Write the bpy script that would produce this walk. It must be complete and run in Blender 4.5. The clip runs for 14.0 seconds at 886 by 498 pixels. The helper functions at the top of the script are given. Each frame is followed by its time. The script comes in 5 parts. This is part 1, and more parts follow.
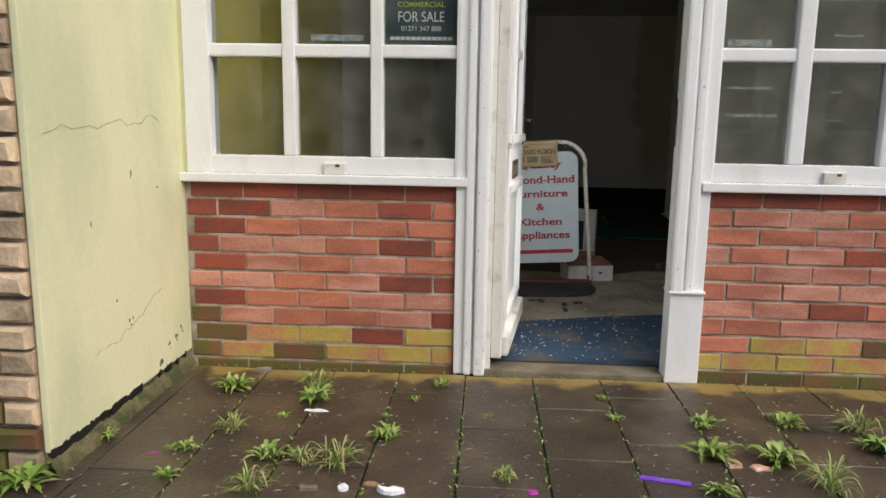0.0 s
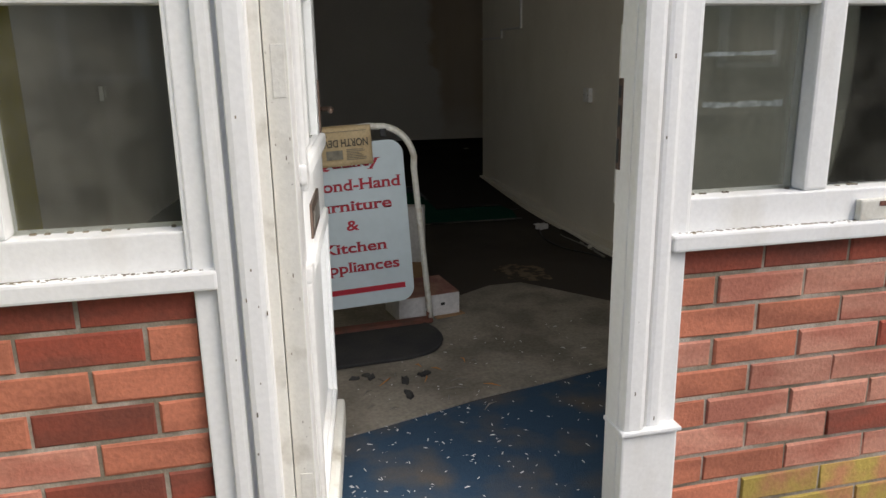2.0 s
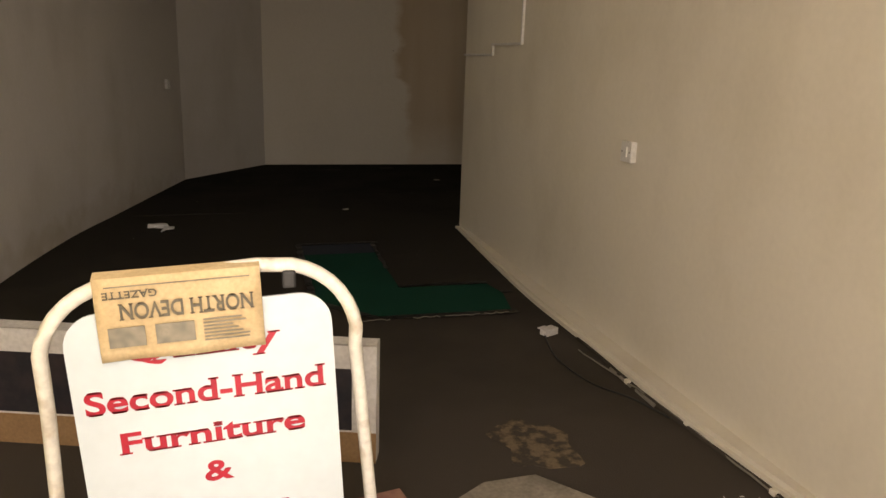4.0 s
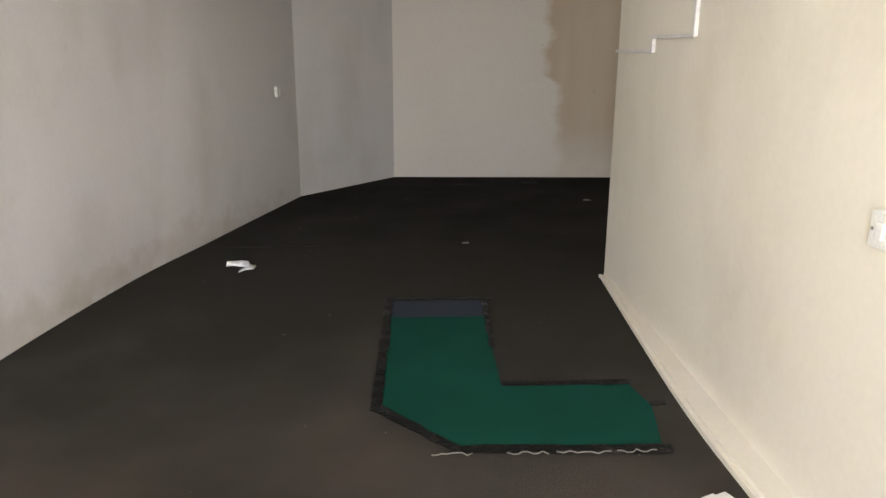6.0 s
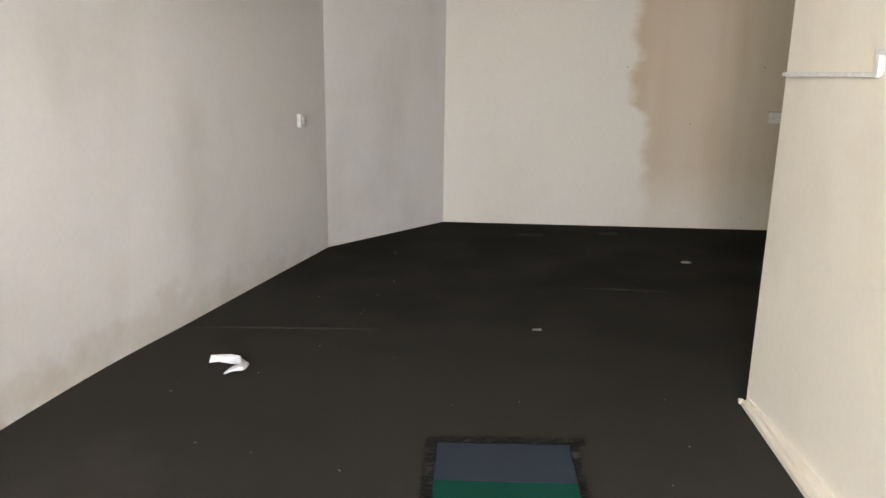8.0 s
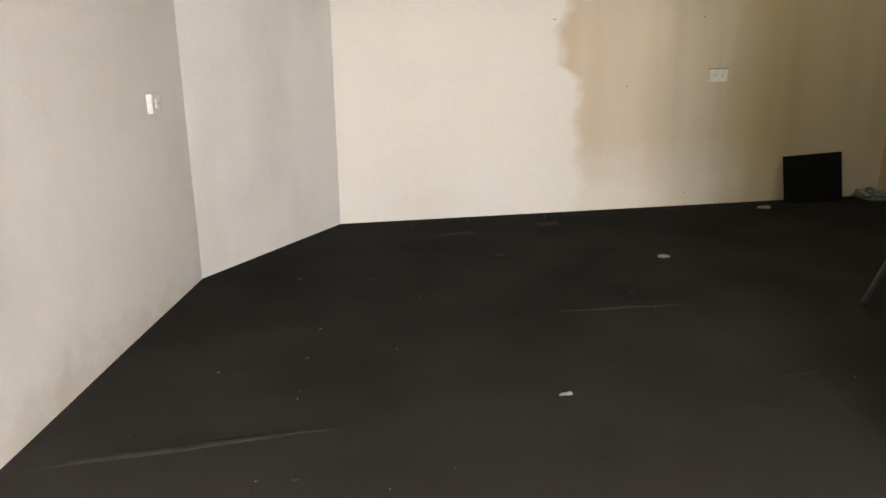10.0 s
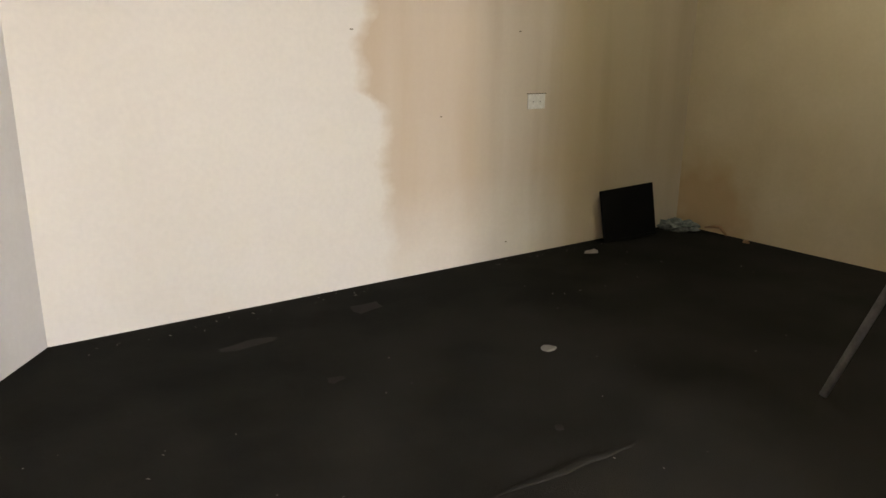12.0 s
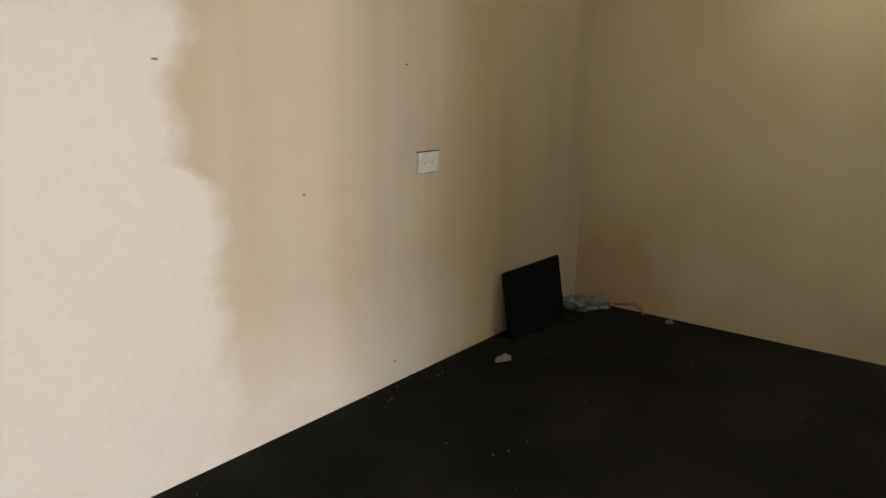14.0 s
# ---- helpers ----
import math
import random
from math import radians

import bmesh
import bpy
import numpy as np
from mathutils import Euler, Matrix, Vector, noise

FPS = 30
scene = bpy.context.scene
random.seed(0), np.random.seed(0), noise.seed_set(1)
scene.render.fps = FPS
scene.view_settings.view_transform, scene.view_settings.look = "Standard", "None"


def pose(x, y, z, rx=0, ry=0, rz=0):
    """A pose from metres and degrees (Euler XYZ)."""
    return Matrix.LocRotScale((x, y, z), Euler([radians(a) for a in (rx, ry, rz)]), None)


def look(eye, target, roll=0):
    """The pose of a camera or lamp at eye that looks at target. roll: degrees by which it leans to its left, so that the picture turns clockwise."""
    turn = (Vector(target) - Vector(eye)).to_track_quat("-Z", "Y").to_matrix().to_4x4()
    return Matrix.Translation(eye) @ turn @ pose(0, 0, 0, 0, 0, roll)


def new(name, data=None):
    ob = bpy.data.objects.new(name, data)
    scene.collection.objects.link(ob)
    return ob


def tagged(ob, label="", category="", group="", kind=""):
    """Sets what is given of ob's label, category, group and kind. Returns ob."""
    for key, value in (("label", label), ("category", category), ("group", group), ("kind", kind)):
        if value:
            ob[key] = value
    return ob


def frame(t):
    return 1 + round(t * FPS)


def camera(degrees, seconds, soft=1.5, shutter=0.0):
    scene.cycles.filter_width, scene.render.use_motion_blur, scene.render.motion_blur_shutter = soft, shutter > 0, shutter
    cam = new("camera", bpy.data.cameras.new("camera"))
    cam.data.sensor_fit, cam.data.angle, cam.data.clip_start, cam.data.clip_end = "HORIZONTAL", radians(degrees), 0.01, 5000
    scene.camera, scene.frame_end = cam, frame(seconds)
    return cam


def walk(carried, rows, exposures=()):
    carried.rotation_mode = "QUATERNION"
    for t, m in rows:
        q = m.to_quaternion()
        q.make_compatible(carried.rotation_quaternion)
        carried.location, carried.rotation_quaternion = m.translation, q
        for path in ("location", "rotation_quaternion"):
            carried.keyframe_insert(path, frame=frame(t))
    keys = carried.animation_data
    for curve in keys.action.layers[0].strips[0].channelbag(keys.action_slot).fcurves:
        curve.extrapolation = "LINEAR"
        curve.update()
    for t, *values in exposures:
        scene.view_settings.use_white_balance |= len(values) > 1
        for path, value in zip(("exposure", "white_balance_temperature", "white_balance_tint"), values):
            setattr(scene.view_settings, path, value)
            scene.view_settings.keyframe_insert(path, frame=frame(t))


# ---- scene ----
cam = camera(62.5, 14.0)
PATH = [
    (0, (0.156, -3.077, 1.031), (0.039, -1.11, 0.69), 0.9),
    (0.5, (0.153, -2.731, 1.053), (0.251, -0.774, 0.651), 1.1),
    (1, (0.115, -2.303, 1.127), (0.384, -0.369, 0.693), 0.7),
    (1.5, (0.174, -1.882, 1.156), (0.514, 0.03, 0.679), -0.5),
    (2, (0.194, -1.478, 1.187), (0.626, 0.408, 0.679), -0.9),
    (2.5, (0.272, -1.071, 1.223), (0.803, 0.784, 0.697), -1.3),
    (3, (0.398, -0.631, 1.247), (0.958, 1.212, 0.711), -0.4),
    (3.5, (0.464, -0.172, 1.274), (1.056, 1.674, 0.784), 1.1),
    (4, (0.54, 0.138, 1.295), (1.076, 1.999, 0.797), 1.9),
    (4.2, (0.577, 0.28, 1.286), (1.007, 2.166, 0.778), 1.4),
    (6.3, (1.077, 1.563, 1.358), (1.134, 3.491, 0.83), 0.4),
    (6.5, (1.076, 1.718, 1.348), (1.106, 3.65, 0.832), 0.5),
    (7, (1.13, 2.042, 1.348), (1.081, 3.98, 0.858), 0.7),
    (7.2, (1.156, 2.184, 1.364), (1.068, 4.123, 0.882), 0.9),
    (9.3, (0.606, 3.606, 1.253), (0.83, 5.537, 0.782), -0.5),
    (9.5, (0.571, 3.759, 1.246), (0.85, 5.675, 0.748), -0.9),
    (10, (0.476, 4.128, 1.265), (0.898, 6.004, 0.715), -0.5),
    (10.5, (0.362, 4.574, 1.26), (1.048, 6.368, 0.701), -0.3),
    (11, (0.375, 5.024, 1.262), (1.207, 6.755, 0.706), -0.1),
    (11.5, (0.372, 5.43, 1.284), (1.374, 7.075, 0.746), 0.4),
    (12, (0.445, 5.784, 1.309), (1.615, 7.317, 0.779), 0.7),
    (12.5, (0.617, 6.19, 1.327), (1.884, 7.644, 0.799), 1.5),
    (13, (0.708, 6.613, 1.354), (2.091, 7.96, 0.83), 2.4),
    (13.5, (0.926, 6.84, 1.330), (2.381, 8.131, 0.865), 0.6),
    (14, (1.129, 7.197, 1.374), (2.714, 8.325, 0.91), 1.5),
]
EXPOSURES = [(0.0, 0.2, 6450, 10), (1.5, 0.3, 6400, 10), (2.5, 0.35, 6450, 10), (3.0, 0.65, 6600, 11), (3.5, 1.8, 7700, 16), (4.2, 2.5, 8800, 20), (6.3, 4.55, 6250, 14), (7.2, 4.75, 6250, 14), (9.3, 5.65, 6500, 14), (14.0, 5.52, 6700, 15)]
walk(cam, [(t, look(eye, target, roll)) for t, eye, target, roll in PATH], EXPOSURES)

# ---- world and light: overcast daylight ----
world = bpy.data.worlds.new("overcast")
scene.world = world
world.use_nodes = True
wn = world.node_tree.nodes
wl = world.node_tree.links
sky = wn.new("ShaderNodeTexSky")
sky.sky_type = "NISHITA"
sky.sun_disc = False
sky.sun_elevation = radians(48)
sky.sun_rotation = radians(130)
sky.air_density, sky.dust_density, sky.ozone_density = 1.0, 4.0, 1.0
wn["Background"].inputs["Strength"].default_value = 0.15
wl.new(sky.outputs["Color"], wn["Background"].inputs["Color"])

sun_data = bpy.data.lights.new("sun", "SUN")
sun_data.energy, sun_data.angle, sun_data.color = 1.2, radians(40), (1.0, 0.96, 0.9)
sun = new("sun", sun_data)
sun.matrix_world = look((6, -6, 9), (0, 0, 0))


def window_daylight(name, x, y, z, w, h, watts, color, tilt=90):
    """Added area lamp set in an opening, strengthening the sky light that shines into the shop."""
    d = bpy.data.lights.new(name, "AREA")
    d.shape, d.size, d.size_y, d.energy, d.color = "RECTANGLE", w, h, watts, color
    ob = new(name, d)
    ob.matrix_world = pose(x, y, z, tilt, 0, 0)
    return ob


window_daylight("west_window_daylight", -0.51, 0.012, 1.72, 1.04, 1.62, 3.9, (1.0, 0.98, 0.96))
# fill lamp in an added, unseen fanlight, to brighten the interior
window_daylight("fanlight_fill", 0.535, 0.045, 2.33, 0.70, 0.36, 1.3, (1.0, 0.98, 0.96))

window_daylight("rooflight_daylight", 4.45, 7.6, 2.735, 0.5, 0.5, 0.25, (0.95, 1.0, 0.8), 0)
# fill lamp added in the open doorway to brighten walls and floor near it
window_daylight("doorway_fill", 0.545, 0.03, 1.06, 0.70, 1.96, 5.0, (1.0, 0.98, 0.96))

# ---- materials ----
def mat(name, base, second=None, rough=0.8, grain=60.0, blotch=3.0, mix=0.5, bump=0.15, metal=0.0, spread=0.0, stretch=(1, 1, 1), lo=0.42, hi=0.62, amp=0.13, spec=0.5):
    """Two-scale procedural surface: blotches between two colours, fine grain, grain relief; spread varies pieces one by one."""
    m = bpy.data.materials.new(name)
    m.use_nodes = True
    nt = m.node_tree
    N, L = nt.nodes, nt.links
    b = N["Principled BSDF"]
    second = second or tuple(c * 0.8 for c in base)
    tc = N.new("ShaderNodeTexCoord")
    mp = N.new("ShaderNodeMapping")
    mp.inputs["Scale"].default_value = stretch
    geo = N.new("ShaderNodeNewGeometry")
    L.new(geo.outputs["Position"], mp.inputs["Vector"])
    n1 = N.new("ShaderNodeTexNoise")
    n1.inputs["Scale"].default_value, n1.inputs["Detail"].default_value = blotch, 6
    n2 = N.new("ShaderNodeTexNoise")
    n2.inputs["Scale"].default_value, n2.inputs["Detail"].default_value = grain, 4
    L.new(mp.outputs["Vector"], n1.inputs["Vector"])
    L.new(geo.outputs["Position"], n2.inputs["Vector"])
    r = N.new("ShaderNodeMapRange")
    r.inputs["From Min"].default_value, r.inputs["From Max"].default_value = lo, hi
    r.inputs["To Max"].default_value = mix
    L.new(n1.outputs["Fac"], r.inputs["Value"])
    mx = N.new("ShaderNodeMix")
    mx.data_type = "RGBA"
    mx.inputs["A"].default_value, mx.inputs["B"].default_value = (*base, 1), (*second, 1)
    L.new(r.outputs["Result"], mx.inputs["Factor"])
    hsv = N.new("ShaderNodeHueSaturation")
    L.new(mx.outputs["Result"], hsv.inputs["Color"])
    r2 = N.new("ShaderNodeMapRange")
    r2.inputs["From Min"].default_value, r2.inputs["From Max"].default_value = 0.25, 0.75
    r2.inputs["To Min"].default_value, r2.inputs["To Max"].default_value = 1 - amp, 1 + amp
    L.new(n2.outputs["Fac"], r2.inputs["Value"])
    if spread:
        oi = N.new("ShaderNodeObjectInfo")
        r3 = N.new("ShaderNodeMapRange")
        r3.inputs["To Min"].default_value, r3.inputs["To Max"].default_value = 1 - spread, 1 + spread
        L.new(oi.outputs["Random"], r3.inputs["Value"])
        mu = N.new("ShaderNodeMath")
        mu.operation = "MULTIPLY"
        L.new(r2.outputs["Result"], mu.inputs[0])
        L.new(r3.outputs["Result"], mu.inputs[1])
        L.new(mu.outputs["Value"], hsv.inputs["Value"])
    else:
        L.new(r2.outputs["Result"], hsv.inputs["Value"])
    L.new(hsv.outputs["Color"], b.inputs["Base Color"])
    b.inputs["Roughness"].default_value, b.inputs["Metallic"].default_value = rough, metal
    b.inputs["Specular IOR Level"].default_value = spec
    if bump:
        bp = N.new("ShaderNodeBump")
        bp.inputs["Strength"].default_value, bp.inputs["Distance"].default_value = bump, 0.004
        L.new(n2.outputs["Fac"], bp.inputs["Height"])
        L.new(bp.outputs["Normal"], b.inputs["Normal"])
    return m


def glass(name, tint=(1, 1, 1), dirt=0.12):
    """Thin dusty window glass: clear pane with a film of dirt in blotches."""
    m = bpy.data.materials.new(name)
    m.use_nodes = True
    N, L = m.node_tree.nodes, m.node_tree.links
    out = N["Material Output"]
    N.remove(N["Principled BSDF"])
    tr = N.new("ShaderNodeBsdfTransparent")
    tr.inputs["Color"].default_value = (*tint, 1)
    gl = N.new("ShaderNodeBsdfGlossy")
    gl.inputs["Roughness"].default_value = 0.02
    df = N.new("ShaderNodeBsdfDiffuse")
    df.inputs["Color"].default_value = (0.35, 0.34, 0.28, 1)
    fr = N.new("ShaderNodeFresnel")
    fr.inputs["IOR"].default_value = 1.5
    nz = N.new("ShaderNodeTexNoise")
    nz.inputs["Scale"].default_value, nz.inputs["Detail"].default_value = 9, 8
    r = N.new("ShaderNodeMapRange")
    r.inputs["From Min"].default_value, r.inputs["From Max"].default_value = 0.4, 0.8
    r.inputs["To Min"].default_value, r.inputs["To Max"].default_value = dirt * 0.5, dirt * 2.5
    geo = N.new("ShaderNodeNewGeometry")
    L.new(geo.outputs["Position"], nz.inputs["Vector"])
    L.new(nz.outputs["Fac"], r.inputs["Value"])
    a = N.new("ShaderNodeMixShader")
    L.new(r.outputs["Result"], a.inputs["Fac"])
    L.new(tr.outputs["BSDF"], a.inputs[1])
    L.new(df.outputs["BSDF"], a.inputs[2])
    c = N.new("ShaderNodeMixShader")
    L.new(fr.outputs["Fac"], c.inputs["Fac"])
    L.new(a.outputs["Shader"], c.inputs[1])
    L.new(gl.outputs["BSDF"], c.inputs[2])
    L.new(c.outputs["Shader"], out.inputs["Surface"])
    return m


WHITE_WOOD = mat("old_white_gloss_paint", (0.77, 0.775, 0.765), (0.56, 0.53, 0.45), 0.42, 90, 7, 0.5, 0.12, stretch=(1, 1, 0.3), lo=0.54, hi=0.8, amp=0.04)
WHITE_DIRTY = mat("grimy_white_paint", (0.7, 0.69, 0.63), (0.32, 0.29, 0.22), 0.5, 120, 11, 0.75, 0.2, lo=0.54, hi=0.76, amp=0.05)
CREAM_RENDER = mat("cream_green_painted_render", (0.76, 0.74, 0.47), (0.60, 0.62, 0.38), 0.7, 45, 2.6, 0.9, 0.35, stretch=(1, 1, 0.5), amp=0.035)
YELLOW_PAINT = mat("yellow_wall_paint", (0.43, 0.35, 0.03), (0.30, 0.26, 0.03), 0.6, 60, 3, 0.6, 0.2)
BRICKS = [
    mat("brick_orange_red", (0.47, 0.165, 0.095), (0.35, 0.12, 0.07), 0.85, 110, 9, 1.0, 0.45, spread=0.14, stretch=(0.5, 1, 1.6), amp=0.16),
    mat("brick_pink_red", (0.50, 0.235, 0.165), (0.38, 0.14, 0.095), 0.85, 110, 9, 1.0, 0.45, spread=0.12, stretch=(0.5, 1, 1.6), amp=0.16),
    mat("brick_deep_red", (0.27, 0.062, 0.035), (0.19, 0.055, 0.035), 0.85, 110, 8, 1.0, 0.45, spread=0.18, stretch=(0.5, 1, 1.6), amp=0.16),
]
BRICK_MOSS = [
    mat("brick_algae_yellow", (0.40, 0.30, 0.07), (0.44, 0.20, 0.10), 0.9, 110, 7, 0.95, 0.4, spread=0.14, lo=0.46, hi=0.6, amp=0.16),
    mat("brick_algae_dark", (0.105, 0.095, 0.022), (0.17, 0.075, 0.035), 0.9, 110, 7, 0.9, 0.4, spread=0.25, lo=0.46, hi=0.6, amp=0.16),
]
BRICK_BUFF = mat("weathered_buff_stone_brick", (0.60, 0.45, 0.29), (0.36, 0.28, 0.19), 0.95, 70, 9, 0.9, 0.9, spread=0.35)
MORTAR = mat("grey_mortar", (0.40, 0.35, 0.29), (0.20, 0.17, 0.12), 0.95, 150, 9, 0.9, 0.6, lo=0.42, hi=0.58)
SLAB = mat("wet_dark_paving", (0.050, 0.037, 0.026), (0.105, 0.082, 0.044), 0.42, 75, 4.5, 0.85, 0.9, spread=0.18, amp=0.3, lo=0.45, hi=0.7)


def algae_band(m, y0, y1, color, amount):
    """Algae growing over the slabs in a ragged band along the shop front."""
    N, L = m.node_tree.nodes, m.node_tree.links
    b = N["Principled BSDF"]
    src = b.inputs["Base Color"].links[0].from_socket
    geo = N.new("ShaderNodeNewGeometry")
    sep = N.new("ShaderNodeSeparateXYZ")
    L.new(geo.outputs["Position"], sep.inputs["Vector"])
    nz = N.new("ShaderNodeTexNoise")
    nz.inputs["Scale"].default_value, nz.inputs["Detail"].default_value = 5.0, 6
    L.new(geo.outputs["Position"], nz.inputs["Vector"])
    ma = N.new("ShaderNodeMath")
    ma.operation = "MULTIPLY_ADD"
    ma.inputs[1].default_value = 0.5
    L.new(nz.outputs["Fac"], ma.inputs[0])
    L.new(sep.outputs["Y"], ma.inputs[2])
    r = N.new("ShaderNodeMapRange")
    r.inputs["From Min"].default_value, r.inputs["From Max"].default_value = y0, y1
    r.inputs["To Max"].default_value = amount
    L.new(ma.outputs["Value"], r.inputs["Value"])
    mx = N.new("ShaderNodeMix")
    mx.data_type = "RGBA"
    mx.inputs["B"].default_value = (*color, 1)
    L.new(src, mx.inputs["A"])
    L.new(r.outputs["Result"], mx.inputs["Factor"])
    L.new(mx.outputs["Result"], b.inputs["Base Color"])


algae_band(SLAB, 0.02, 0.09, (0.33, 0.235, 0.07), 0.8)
SOIL = mat("mossy_joint_soil", (0.05, 0.052, 0.022), (0.03, 0.028, 0.018), 0.95, 120, 10, 0.8, 0.7)
LEAF = mat("weed_leaf", (0.15, 0.26, 0.035), (0.25, 0.33, 0.07), 0.55, 60, 14, 0.8, 0.2)
LEAF_PALE = mat("pale_grass_blade", (0.26, 0.33, 0.09), (0.38, 0.36, 0.16), 0.6, 60, 12, 0.8, 0.2)
STRAW = mat("dead_straw", (0.42, 0.33, 0.18), None, 0.8, 80, 8)
PLASTER = mat("magnolia_plaster", (0.71, 0.665, 0.575), (0.57, 0.52, 0.425), 0.72, 40, 2.1, 0.6, 0.05, stretch=(1, 1, 0.6), lo=0.48, hi=0.75, amp=0.025)
PLASTER_GREY = mat("cool_off_white_plaster", (0.70, 0.675, 0.66), (0.55, 0.52, 0.485), 0.72, 40, 1.9, 0.7, 0.05, stretch=(1, 1, 0.6), lo=0.48, hi=0.75, amp=0.025)
CEILING = mat("ceiling_white", (0.7, 0.69, 0.66), (0.6, 0.58, 0.53), 0.85, 40, 2, 0.5, 0.1, amp=0.035)
CARPET = mat("dark_worn_carpet", (0.0092, 0.009, 0.0072), (0.0165, 0.0155, 0.0128), 0.98, 260, 2.2, 0.9, 0.9, spec=0.08, amp=0.3, lo=0.4, hi=0.66)


def dust_and_light_fade(m, y0, y1, color, amount):
    """Paler colour thinning out raggedly further in: dust trodden in by the door, and painted light falloff."""
    N, L = m.node_tree.nodes, m.node_tree.links
    b = N["Principled BSDF"]
    src = b.inputs["Base Color"].links[0].from_socket
    geo = N.new("ShaderNodeNewGeometry")
    sep = N.new("ShaderNodeSeparateXYZ")
    L.new(geo.outputs["Position"], sep.inputs["Vector"])
    nz = N.new("ShaderNodeTexNoise")
    nz.inputs["Scale"].default_value, nz.inputs["Detail"].default_value = 1.7, 8
    L.new(geo.outputs["Position"], nz.inputs["Vector"])
    ma = N.new("ShaderNodeMath")
    ma.operation = "MULTIPLY_ADD"
    ma.inputs[1].default_value = 4.0
    L.new(nz.outputs["Fac"], ma.inputs[0])
    L.new(sep.outputs["Y"], ma.inputs[2])
    r = N.new("ShaderNodeMapRange")
    r.inputs["From Min"].default_value, r.inputs["From Max"].default_value = y0 + 2.0, y1 + 2.0
    r.inputs["To Min"].default_value, r.inputs["To Max"].default_value = amount, 0.0
    L.new(ma.outputs["Value"], r.inputs["Value"])
    mx = N.new("ShaderNodeMix")
    mx.data_type = "RGBA"
    mx.inputs["B"].default_value = (*color, 1)
    L.new(src, mx.inputs["A"])
    L.new(r.outputs["Result"], mx.inputs["Factor"])
    L.new(mx.outputs["Result"], b.inputs["Base Color"])


# light falloff painted in: carpet colour lifted mid-shop, left dark at the far end
dust_and_light_fade(CARPET, 6.0, 8.8, (0.036, 0.0325, 0.0275), 0.85)
dust_and_light_fade(CARPET, 2.5, 4.6, (0.076, 0.064, 0.054), 0.8)
UNDERLAY = mat("dusty_grey_brown_vinyl", (0.275, 0.245, 0.203), (0.175, 0.155, 0.127), 0.75, 70, 4.5, 0.95, 0.5, spec=0.08, amp=0.2)
DUST = mat("pale_sandy_dust", (0.17, 0.13, 0.088), (0.065, 0.055, 0.045), 0.95, 80, 22, 1.0, 0.2, lo=0.42, hi=0.56, spec=0.08)
BLUE = mat("faded_blue_carpet_tile", (0.034, 0.062, 0.1), (0.12, 0.1, 0.078), 0.9, 240, 4.0, 0.9, 0.5, lo=0.46, hi=0.68, spec=0.08)
GREEN = mat("green_carpet", (0.005, 0.050, 0.034), (0.006, 0.058, 0.041), 0.98, 420, 3, 0.7, 0.6, spec=0.08)
SLATE_BLUE = mat("slate_blue_carpet", (0.034, 0.041, 0.056), None, 0.98, 420, 3, 0.6, 0.6, spec=0.08)
TAPE = mat("black_gaffer_tape", (0.008, 0.008, 0.008), (0.05, 0.045, 0.04), 0.35, 60, 30, 0.6, 0.8, lo=0.55, hi=0.7, spec=0.08)
STONE = mat("worn_stone_threshold", (0.2, 0.17, 0.115), (0.11, 0.09, 0.06), 0.85, 80, 6, 0.8, 0.5)
SIGN_WHITE = mat("pale_blue_white_sign_face", (0.55, 0.63, 0.66), (0.49, 0.57, 0.60), 0.45, 30, 4, 0.4, 0.05, amp=0.035)
SIGN_RED = mat("sign_red_lettering", (0.42, 0.012, 0.03), None, 0.5, 60, 6, 0.4, 0)
TUBE = mat("white_enamelled_tube", (0.72, 0.70, 0.62), (0.42, 0.33, 0.22), 0.4, 60, 13, 0.8, 0.1, lo=0.56, hi=0.72)
RUST = mat("rusty_red_brown_steel", (0.17, 0.06, 0.04), (0.09, 0.045, 0.03), 0.8, 120, 14, 0.8, 0.4)
BLACK = mat("black_plastic", (0.012, 0.012, 0.012), None, 0.5, 60, 6, 0.3, 0.1)
RUBBER = mat("dark_grey_rubber_mat", (0.042, 0.042, 0.044), (0.065, 0.062, 0.058), 0.7, 90, 5, 0.7, 0.3, spec=0.08)
NEWS = mat("yellowed_newsprint", (0.56, 0.43, 0.25), (0.50, 0.36, 0.19), 0.85, 120, 9, 0.6, 0.15)
INK = mat("faded_newsprint_ink", (0.13, 0.115, 0.085), None, 0.85, 160, 30, 0.5, 0)
INK_GREY = mat("grey_newsprint_picture", (0.26, 0.235, 0.18), (0.16, 0.15, 0.12), 0.85, 160, 40, 0.9, 0)
CARD = mat("brown_cardboard", (0.33, 0.2, 0.105), (0.27, 0.16, 0.08), 0.85, 90, 8, 0.6, 0.15)
CARD_WHITE = mat("white_cardboard", (0.66, 0.645, 0.63), (0.54, 0.52, 0.5), 0.7, 60, 6, 0.5, 0.1)
CARD_MAROON = mat("maroon_brown_card", (0.2, 0.085, 0.07), (0.3, 0.17, 0.12), 0.75, 60, 12, 0.8, 0.1)
CARD_BLACK = mat("printed_black_card", (0.016, 0.017, 0.024), (0.04, 0.03, 0.035), 0.5, 60, 14, 0.8, 0.05)
PINK = mat("faded_pink_print", (0.3, 0.1, 0.12), (0.25, 0.22, 0.24), 0.6, 60, 30, 0.8, 0)
RAW_WOOD = mat("raw_orange_timber", (0.56, 0.25, 0.075), (0.45, 0.18, 0.05), 0.75, 70, 10, 0.8, 0.3, stretch=(6, 6, 0.5))
